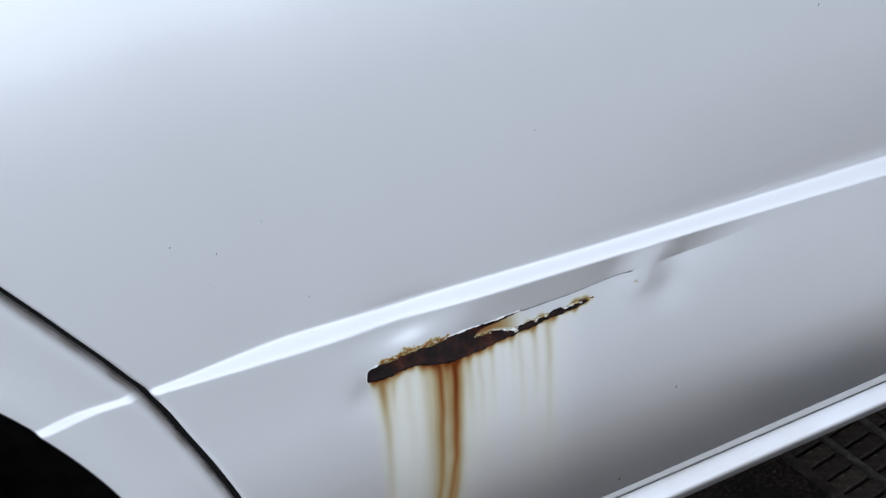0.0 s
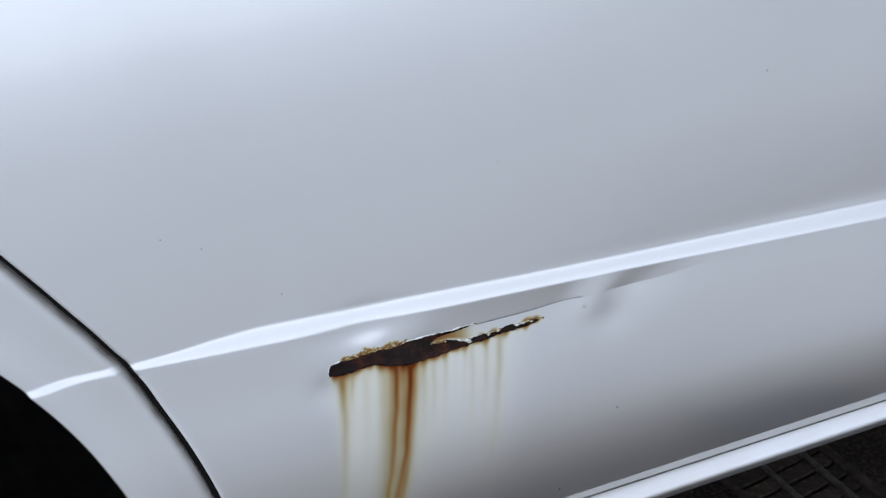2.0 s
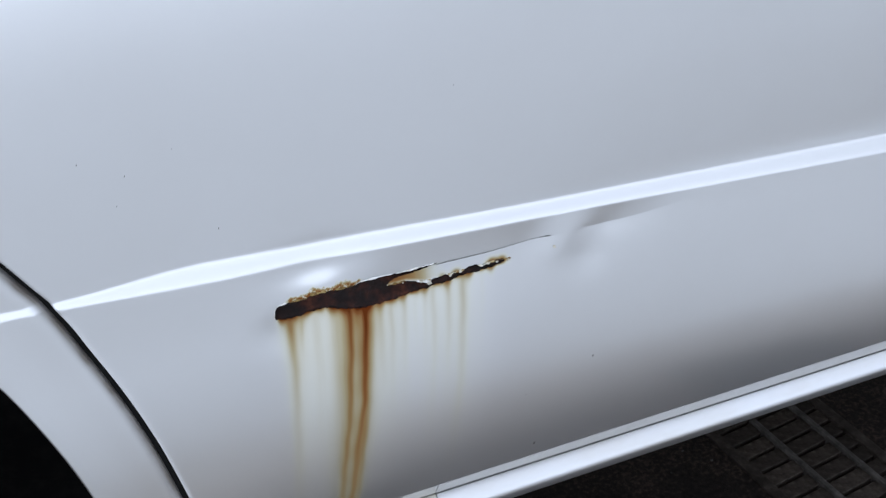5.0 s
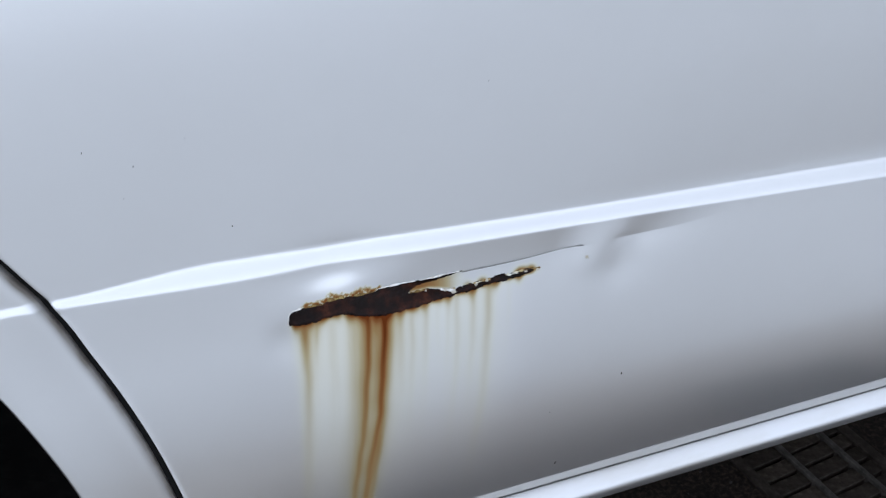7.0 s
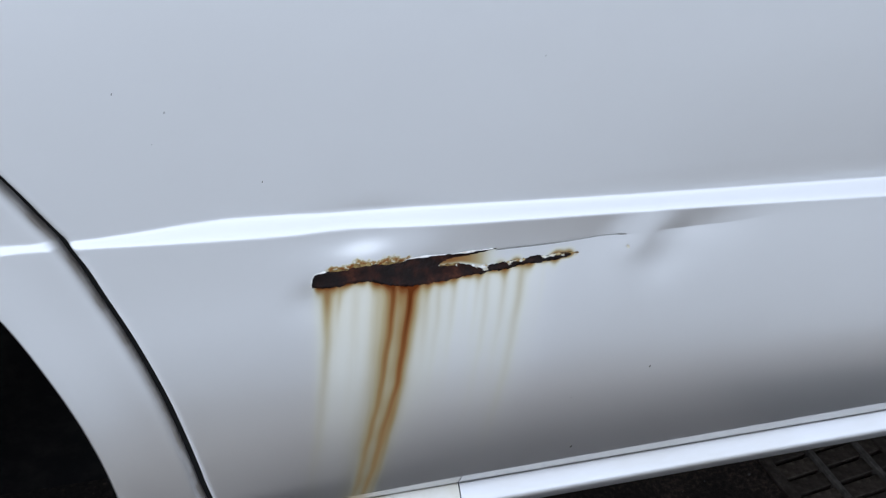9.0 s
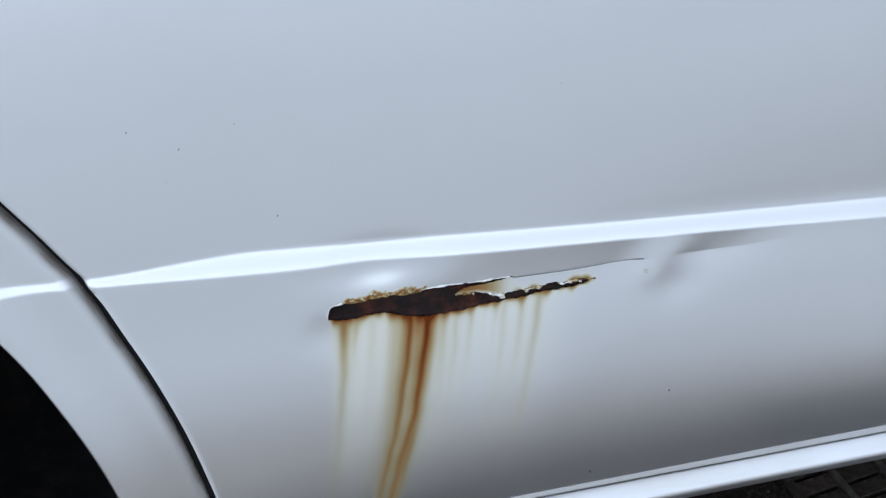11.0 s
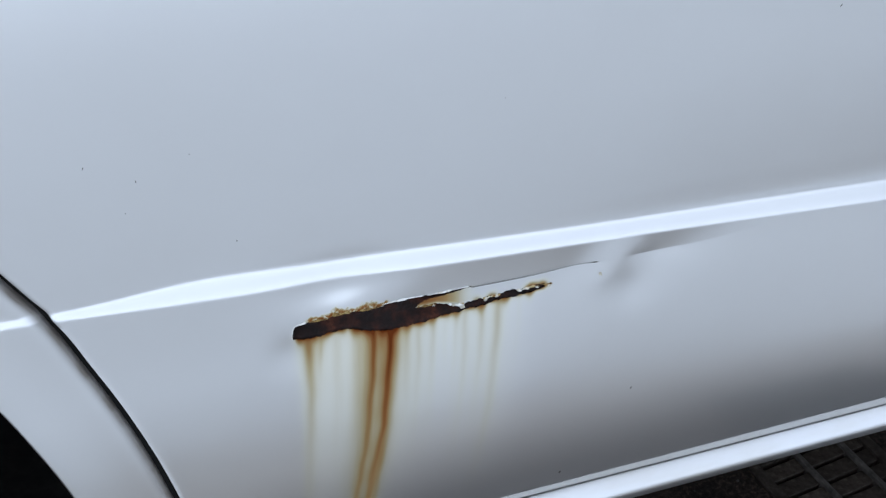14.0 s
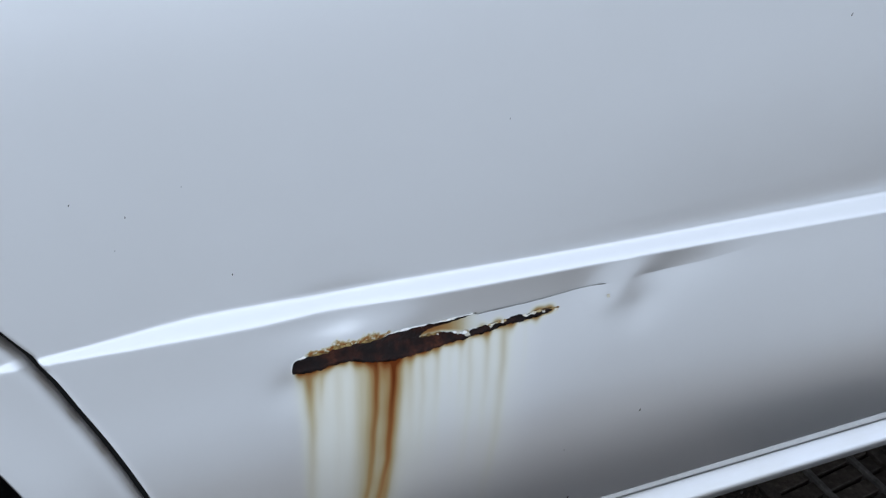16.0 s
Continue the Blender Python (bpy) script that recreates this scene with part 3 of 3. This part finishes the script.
def build_door():
    xs = np.concatenate([np.arange(-0.109, -0.03, 0.002), np.arange(-0.03, -0.003, 0.001), np.arange(-0.003, 0.153, 0.0005),
                         np.arange(0.153, 0.300, 0.001), np.arange(0.300, 0.86, 0.008)])
    xs = xs[np.r_[True, np.diff(xs) > 1e-4]]
    zs = np.concatenate([np.arange(SILL_Z, 0.474, 0.002), np.arange(0.474, 0.512, 0.0004),
                         np.arange(0.512, 0.552, 0.0005), np.arange(0.552, 0.60, 0.004), np.arange(0.60, BELT_Z, 0.008)])
    zs = zs[np.r_[True, np.diff(zs) > 1e-4]]
    gx, gz = np.meshgrid(xs, zs)
    follow = 1 - step01(gx, -0.109, -0.02)
    gx = gx + (seam_x(gz) + 0.109) * follow
    gz = gz + sill_fall(gx) * (1 - step01(gz, SILL_Z, 0.40))
    gy = flank(gx, gz) + damage(gx, gz)
    # distance into the tear, with ragged edges
    fx = xs
    j1, j2, j3, j4 = jag(fx, 1, 0.0006), jag(fx * 0.7, 2, 0.0008) - 0.0007 * step01(fx, 0.08, 0.10), jag(fx, 3, 0.0005), jag(fx, 4, 0.0006) + 0.0005 * step01(fx, 0.08, 0.10)
    top, bot, ft, fb = hole_top(fx) + j1, hole_bottom(fx) + j2, flap_top(fx) + j3, flap_bottom(fx) + j4
    cz = (zs[:-1] + zs[1:])[:, None] / 2
    cx = ((fx[:-1] + fx[1:]) / 2)[None, :]
    mid = lambda a: ((a[:-1] + a[1:]) / 2)[None, :]
    main = (cx > -0.0009) & (cx < 0.0675) & (cz < mid(top)) & (cz > mid(bot))
    upper = (cx >= 0.0675) & (cx < 0.100) & (cz < mid(top)) & (cz > mid(ft))
    lower = (cx >= 0.0675) & (cx < 0.1462) & (cz < mid(fb)) & (cz > mid(bot))
    gone = main | upper | lower
    rows, cols = gx.shape
    # rolled edges: towards the seam and under the door's foot
    lead = [(-0.0014, 0.0320), (-0.0016, 0.0026), (-0.0015, 0.0017), (-0.0012, 0.0009), (-0.0007, 0.0003)]
    gxe = np.concatenate([gx[:, :1] + d for d, _ in lead] + [gx], 1)
    gye = np.concatenate([gy[:, :1] + d for _, d in lead] + [gy], 1)
    gze = np.concatenate([gz[:, :1]] * len(lead) + [gz], 1)
    foot = [(0.022, -0.0004), (0.0010, -0.0004), (0.0001, -0.0003)]
    gxe = np.concatenate([gxe[:1] for _ in foot] + [gxe])
    gye = np.concatenate([gye[:1] + d for d, _ in foot] + [gye])
    gze = np.concatenate([gze[:1] + d for _, d in foot] + [gze])
    keep = np.ones((rows + 2, cols + len(lead) - 1), bool)
    keep[3:, len(lead):] = ~gone
    keep[2, :] = False
    verts = np.stack([gxe, gye, gze], -1).reshape(-1, 3)
    faces = grid_faces(rows + 3, cols + len(lead), keep.tolist())
    door = from_arrays("rear_door", verts, faces, MAT_PAINT, car, "white door with a long dent, torn rusty hole and brown runs")
    at = door.data.attributes.new("stain", "FLOAT", "POINT")
    at.data.foreach_set("value", stain(verts[:, 0], verts[:, 2]))
    at = door.data.attributes.new("chalk", "FLOAT", "POINT")
    # painted highlight: pale matt columns make a bright line along the rear edge
    edge_highlight = np.zeros_like(gxe)
    edge_highlight[:, 2:6] = (0.9, 0.95, 0.9, 0.5)
    at.data.foreach_set("value", np.maximum(chalk(verts[:, 0], verts[:, 2]), edge_highlight.ravel() * (verts[:, 2] < 0.533)))
    # rusted inner sheet behind the hole
    bx, bz = np.meshgrid(np.arange(-0.004, 0.156, 0.0008), np.arange(0.480, 0.5125, 0.0008))
    by = flank(bx, bz) + damage(bx, bz) + 0.0052
    by += np.array([0.0010 * noise.noise((float(a) * 160, float(b) * 160, 0)) + 0.0006 * noise.noise((float(a) * 500, float(b) * 500, 2))
                    for a, b in zip(bx.ravel(), bz.ravel())]).reshape(bx.shape)
    edge = np.minimum(hole_top(bx) - bz, bz - hole_bottom(bx))
    by -= 0.0040 * (1 - step01(edge, 0.0, 0.005)) * (bz < hole_bottom(bx) + 0.006)
    by += 0.004 * (1 - step01(edge, -0.0035, -0.0012))
    from_arrays("rusted_sheet", np.stack([bx, by, bz], -1).reshape(-1, 3), grid_faces(*bx.shape), MAT_RUST, door, "dark brown flaking rusted steel")
    # lips of peeled paint along the tear, broken off in between
    def lip(curve, x0, x1, width, lift, seed, mat=MAT_PEEL):
        lx = np.arange(x0, x1, 0.0004)
        ja, jb = jag(lx * 0.8, seed, 0.0004), np.array([0.0010 * noise.noise((float(v) * 260, seed, 5.0)) for v in lx])
        lz = curve(lx)
        taper = np.minimum(step01(lx, x0, x0 + 0.0012), 1 - step01(lx, x1 - 0.0016, x1)) * (0.30 + 0.70 * step01(jag(lx * 0.30, seed + 50, 1.0), -0.35, 0.4))
        v = []
        for frac, out in ((-0.3, 0.3), (0.0, 1.0), (0.5, 0.75), (1.0, 0.0)):
            z = lz + ja * (1 - max(frac, 0)) + frac * (width + jb) * taper
            y = flank(lx, z) + damage(lx, z) - lift * out * taper - 0.0002 + (0.0006 if frac < 0 else 0)
            v.append(np.stack([lx, y, z], -1))
        from_arrays("peeled_edge", np.concatenate(v), grid_faces(4, len(lx)), mat, door, "curled flakes of cracked cream paint")
    lip(hole_top, 0.0080, 0.0185, 0.0010, 0.0006, 31, MAT_OCHRE)
    lip(hole_top, 0.0195, 0.0300, 0.0014, 0.0008, 37, MAT_OCHRE)
    lip(hole_top, 0.0340, 0.0470, 0.0012, 0.0006, 38, MAT_OCHRE)
    lip(hole_top, 0.0004, 0.0066, 0.0008, 0.0007, 36, MAT_EDGE)
    lip(hole_top, 0.0470, 0.0720, 0.0009, 0.0009, 32, MAT_EDGE)
    lip(hole_top, 0.0740, 0.0985, 0.0008, 0.0010, 39, MAT_EDGE)
    lip(flap_bottom, 0.0678, 0.0800, 0.0010, 0.0009, 33, MAT_OCHRE)
    lip(flap_bottom, 0.0860, 0.0965, 0.0013, 0.0011, 34, MAT_EDGE)
    lip(flap_bottom, 0.1065, 0.1185, 0.0010, 0.0010, 35)
    lip(flap_bottom, 0.1275, 0.1400, 0.0009, 0.0010, 40)
    lip(flap_bottom, 0.1395, 0.1510, 0.0010, 0.0008, 41, MAT_OCHRE)
    rim = [(0.0026, 0.5050), (0.0008, 0.5040), (-0.0005, 0.5018), (-0.0011, 0.4992), (-0.0012, 0.4965), (-0.0009, 0.4948)]
    v = []
    for k, (x, z) in enumerate(rim):
        for off, out in ((0.0003, 0.0), (0.0, 0.0004), (-0.0004, 0.0001)):
            xx, zz = x + off, z + (0.4 - k / 6) * -off
            v.append((xx, float(flank(np.array([xx]), np.array([zz]))[0] + damage(np.array([xx]), np.array([zz]))[0]) - out - 0.0001, zz))
    from_arrays("peeled_edge", v, grid_faces(len(rim), 3), MAT_EDGE, door, "pale bare edge of paint round the tear")
    # loose flakes of paint standing off the torn edge
    fl = random.Random(12)
    for x, w, h in ((0.0775, 0.0012, 0.0006), (0.0893, 0.0022, 0.0010), (0.0945, 0.0032, 0.0034), (0.1085, 0.0020, 0.0008), (0.1150, 0.0024, 0.0009), (0.1345, 0.0022, 0.0008),
                    (0.1405, 0.0016, 0.0007), (0.1483, 0.0024, 0.0009), (0.1797, 0.0022, 0.0012)):
        z = 0.4921 if x > 0.17 else float(flap_bottom(x)) + fl.uniform(-0.0006, 0.0006)
        y = float(flank(np.array([x]), np.array([z]))[0] + damage(np.array([x]), np.array([z]))[0])
        bm = bmesh.new()
        grid = [[bm.verts.new(((u - 0.5) * w * (1 - 0.25 * abs(q - 1)) + fl.uniform(-0.15, 0.15) * w, -0.0004 - 0.0007 * q * q / 2 * fl.uniform(0.5, 1.2), (0.5 - q / 2) * h + fl.uniform(-0.15, 0.15) * h))
                 for u in (0, 0.5, 1)] for q in (0, 1, 2)]
        for q in range(2):
            for u in range(2):
                bm.faces.new((grid[q][u], grid[q + 1][u], grid[q + 1][u + 1], grid[q][u + 1]))
        bmesh.ops.solidify(bm, geom=bm.faces[:], thickness=0.00025)
        o = part("paint_flake", bm, MAT_PEEL, door)
        o.location = (x, y, z)
    # hairline crack running on from the tear
    kx = np.arange(0.100, 0.1785, 0.001)
    kz = groove(kx) + 0.0002 + jag(kx, 40, 0.00012)
    half = (0.00012 * (1 - step01(kx, 0.11, 0.160)) + 0.00006 + 0.00014 * step01(kx, 0.170, 0.176)) * (0.7 + 0.5 * step01(jag(kx * 0.6, 44, 1.0), -0.3, 0.3))
    v = [np.stack([kx, flank(kx, kz + s * half) + damage(kx, kz + s * half) - 0.00035 + (0.0002 if s == 0 else 0), kz + s * half], -1) for s in (-1, 0, 1)]
    from_arrays("crack", np.concatenate(v), grid_faces(3, len(kx)), MAT_CRACK, door, "thin dark crack in the paint")
    # specks of dirt and chipped paint
    rng = random.Random(7)
    for x, z, r in ((-0.0832, 0.6105, 0.0007), (-0.0634, 0.5992, 0.0007), (-0.0698, 0.5845, 0.0004), (-0.0230, 0.5574, 0.0007),
                    (0.3032, 0.6387, 0.0011), (0.1110, 0.6122, 0.0005), (0.2168, 0.3923, 0.0014), (0.1797, 0.3150, 0.0017),
                    (0.1655, 0.3746, 0.0006), (-0.0396, 0.6077, 0.0004)):
        bm = bmesh.new()
        bmesh.ops.create_icosphere(bm, subdivisions=1, radius=r * 0.62, matrix=pose(0, 0, 0, 0, rng.uniform(5, 40), 0) @ Matrix.Diagonal((0.55, 0.35, 1.5, 1)))
        o = part("dirt_speck", bm, MAT_SPECK, door)
        yy = float(flank(np.array([x]), np.array([z]))[0] + damage(np.array([x]), np.array([z]))[0])
        o.location = (x, yy, z)
    return door


door = build_door()


def build_quarter():
    """The panel between door and wheel opening, flared and rolled along the arch."""
    zb = np.concatenate([np.arange(0.272, 0.52, 0.005), np.arange(0.521, 0.5555, 0.0008), np.arange(0.557, 0.62, 0.004), np.linspace(0.63, BELT_Z, 18)])
    outer = [(float(seam_x(np.array([z]))[0]) - 0.0063, z) for z in zb] + [(x, BELT_Z) for x in np.linspace(-0.40, -1.05, 14)]
    n = len(outer)
    # the arch point that faces each outer point
    arch = []
    for k, (x, z) in enumerate(outer):
        if z < 0.60:
            u = min(max((z - 0.28) / 0.43, -0.105), 1)
            s = math.copysign(abs(u) ** (2.4 / 2), u)
            a = math.asin(max(-1, min(1, s)))
        else:
            a0 = math.asin(((0.60 - 0.28) / 0.43) ** (2.4 / 2))
            k0 = next(i for i, p in enumerate(outer) if p[1] >= 0.60)
            a = a0 + (math.pi - 0.25 - a0) * (k - k0) / (n - 1 - k0)
        arch.append(arch_point(a))
    edge = [0.035, 0.028, 0.022, 0.018, 0.015, 0.0125, 0.0105, 0.009, 0.0077, 0.0066, 0.0056, 0.0047, 0.0039, 0.0032, 0.0025, 0.0018, 0.0012, 0.0006, 0.0]
    near = [0, 0.02, 0.05, 0.09, 0.14, 0.2, 0.3, 0.42, 0.56, 0.7, 0.85]
    ts = near + edge
    verts, darkening, cols = [], [], len(ts) + 6
    for (xo, zo), (xa, za) in zip(outer, arch):
        row = []
        span = math.hypot(xo - xa, zo - za)
        rim = max(1 - 0.040 / span, 0.3)
        for t in [v * rim for v in near] + [1 - v * min(1.0, 0.6 * span / 0.035) / span for v in edge]:
            x, z = xa + (xo - xa) * t, za + (zo - za) * t
            y = float(flank(np.array([x]), np.array([z]))[0])
            d = math.hypot(x - xa, z - za)
            e = math.hypot(xo - x, zo - z)
            y += -0.0050 * math.exp(-(d / 0.014) ** 2) + 0.0020 * math.exp(-(e / 0.0032) ** 2) * (zo < BELT_Z)
            # tan dirt with painted shade, strongest at the gap
            darkening.append(0.95 * math.exp(-(e / 0.0024) ** 2) if zo < BELT_Z else 0.0)
            row.append((x, y, z))
        x, y, z = row[0]
        # the wall inside the gap is coloured dark in place of its shade
        darkening[-len(ts):] = [0.0] * 3 + darkening[-len(ts):] + [0.9] * 3
        lead = [(x - 0.0005, y + 0.032, z - 0.0004), (x - 0.0014, y + 0.0030, z - 0.001), (x - 0.0010, y + 0.0010, z - 0.0006)]
        x, y, z = row[-1]
        tail = [(x + 0.0006, y + 0.0012, z), (x + 0.0009, y + 0.0032, z), (x + 0.0009, y + 0.036, z)]
        verts += lead + row + tail
    q = from_arrays("quarter_panel", verts, [f[::-1] for f in grid_faces(n, cols)], MAT_WING, car, "white rear wing panel curving round the wheel opening")
    at = q.data.attributes.new("darkening", "FLOAT", "POINT")
    at.data.foreach_set("value", darkening)
    # rubber seal deep in the gap
    z = np.linspace(0.24, BELT_Z, 90)
    x = seam_x(z)
    y = flank(x, z)
    v = [np.stack([x + dx, y + dy, z], -1) for dx, dy in ((-0.0105, 0.020), (-0.0082, 0.0066), (-0.0045, 0.0056), (-0.0008, 0.0066), (0.003, 0.020))]
    from_arrays("door_seal", np.concatenate(v), grid_faces(5, 90), MAT_RUBBER, car, "black rubber seal in the door gap")
    return q


quarter = build_quarter()


def build_sill():
    strip = [(0.0170, 0.2984), (0.0160, 0.2976), (0.0237, 0.2765), (0.0260, 0.2765), (0.0235, 0.2984)]
    back = [(0.0565, 0.2767), (0.0275, 0.2767), (0.0275, 0.2756), (0.0240, 0.2756)]
    shelf = [(0.0227, 0.2758), (0.0217, 0.2754), (0.0170, 0.2722), (0.0132, 0.2691), (0.0121, 0.2678), (0.0115, 0.2662), (0.0113, 0.2645), (0.0117, 0.2622), (0.0130, 0.2578),
             (0.0143, 0.2545), (0.0170, 0.2530), (0.0285, 0.2485), (0.0565, 0.2411)]
    prof = back + shelf
    front = extrude_profile("sill_trim", prof, 0.1077, 1.95, MAT_SILL, car, "white side sill trim with a fine dark groove", 12)
    rear = extrude_profile("sill_trim", [(y + 0.0006, z - 0.0004) for y, z in prof], -0.06, 0.1070, MAT_SILL_OLD, car, "yellowed rear end of the side sill trim", 6)
    strip_front = extrude_profile("sill_strip", strip, 0.1077, 1.95, MAT_STRIP, car, "dull grey strip above the sill trim", 12)
    strip_rear = extrude_profile("sill_strip", strip, -0.06, 0.1070, MAT_STRIP_OLD, car, "dull grey strip with tan rust stains", 6)
    for ob in (front, rear, strip_front, strip_rear):
        ob.data.polygons.foreach_set("use_smooth", [len(p.vertices) == 4 for p in ob.data.polygons])
        ob.data.set_sharp_from_angle(angle=radians(28))
    # black strip added deep in the groove, in place of the shade there
    groove_line = [(0.0252, 0.2758), (0.0272, 0.2758), (0.0272, 0.2766), (0.0252, 0.2766)]
    extrude_profile("sill_gap", groove_line, -0.055, 1.94, MAT_RUBBER, car, "black strip standing in for shade in the sill groove")
    bm = bmesh.new()
    box(bm, 0.1069, 0.1078, 0.0262, 0.054, 0.246, 0.2760)
    part("sill_joint", bm, MAT_RUBBER, car, "dark joint between two lengths of sill trim")


build_sill()


def build_front_door():
    xs, zs = np.linspace(0.857, 1.95, 40), np.concatenate([np.arange(SILL_Z, 0.46, 0.012), np.arange(0.462, 0.53, 0.001), np.arange(0.531, BELT_Z, 0.012)])
    gx, gz = np.meshgrid(xs, zs)
    gz = gz + sill_fall(gx) * (1 - step01(gz, SILL_Z, 0.40))
    low = 0.857
    gy = flank(np.full_like(gx, low), gz + (band_low(low) - band_low(gx)) * step01(gz, 0.3, 0.44))
    from_arrays("front_door", np.stack([gx, gy, gz], -1).reshape(-1, 3), grid_faces(*gx.shape), MAT_PANEL, car, "plain white door ahead of the dented one")


build_front_door()


def build_body():
    """What closes the car behind its skin."""
    bm = bmesh.new()
    box(bm, -0.02, 1.94, 0.050, 1.66, 0.247, 0.280, 0.004)
    # lower block, out of sight, added to shade the ground and grate
    box(bm, 0.02, 1.92, 0.125, 1.60, 0.165, 0.246, 0.01)
    part("underbody", bm, MAT_UNDER, car, "dark coated underbody")
    bm = bmesh.new()
    rings = []
    for z, inset in ((0.72, 0.02), (0.80, 0.0), (0.88, 0.015), (0.94, 0.05), (BELT_Z - 0.004, 0.10)):
        ring = []
        for k in range(32):
            a = 2 * math.pi * (k + 0.5) / 32
            c, d = math.cos(a), math.sin(a)
            x = 0.45 + (1.50 - inset * 0.6) * math.copysign(abs(c) ** 0.22, c)
            y = 0.88 + 0.80 * math.copysign(abs(d) ** 0.22, d)
            ring.append(bm.verts.new((x, max(y, 0.085) - (inset if y > 0.88 else 0), z)))
        rings.append(ring)
    for a, b in zip(rings, rings[1:]):
        for k in range(32):
            bm.faces.new((a[k], a[(k + 1) % 32], b[(k + 1) % 32], b[k]))
    bm.faces.new(rings[0][::-1])
    bm.faces.new(rings[-1])
    box(bm, 0.02, 1.93, 0.085, 1.66, 0.284, 0.72, 0.02)
    bmesh.ops.recalc_face_normals(bm, faces=bm.faces)
    part("body_shell", bm, MAT_PANEL, car, "plain white body behind the panels")
    bm = bmesh.new()
    box(bm, -1.0, -0.03, 0.275, 0.29, 0.03, 0.70)
    box(bm, -0.055, -0.03, 0.075, 0.275, 0.10, 0.30)
    part("inner_wing", bm, MAT_LINER, car, "dark inner wing behind the wheel")
    # wheel housing
    prof = [arch_point(a) for a in np.linspace(-0.25, math.pi + 0.25, 60)]
    v = []
    for dy, grow in ((0.02, 0.004), (0.06, 0.014), (0.25, 0.016), (0.27, -0.12), (0.27, -0.4)):
        for x, z in prof:
            cx, cz = x + 0.5, z - 0.28
            r = math.hypot(cx, cz)
            v.append((-0.5 + cx * (r + grow) / r, dy, 0.28 + cz * (r + grow) / r))
    from_arrays("arch_liner", v, grid_faces(5, 60), MAT_LINER, car, "black plastic wheel arch liner")


build_body()


def build_wheel():
    w = new("wheel")
    w.parent = car
    w.location = (-0.53, 0.05, 0.305)
    prof = [(0.215, 0.0), (0.24, -0.012), (0.275, -0.014), (0.295, -0.004), (0.304, 0.012), (0.305, 0.09), (0.305, 0.17), (0.295, 0.19), (0.27, 0.20), (0.215, 0.19)]
    m = 72
    v = [(r * math.cos(2 * math.pi * k / m), y, r * math.sin(2 * math.pi * k / m)) for k in range(m + 1) for r, y in prof]
    from_arrays("tyre", v, grid_faces(m + 1, len(prof)), MAT_RUBBER, w, "black rubber tyre")
    prof = [(0.02, 0.03), (0.06, 0.022), (0.12, 0.045), (0.17, 0.030), (0.20, 0.010), (0.216, 0.002)]
    v = [(r * math.cos(2 * math.pi * k / m), y, r * math.sin(2 * math.pi * k / m)) for k in range(m + 1) for r, y in prof]
    from_arrays("rim", v, grid_faces(m + 1, len(prof)), MAT_RIM, w, "dark steel rim")


build_wheel()
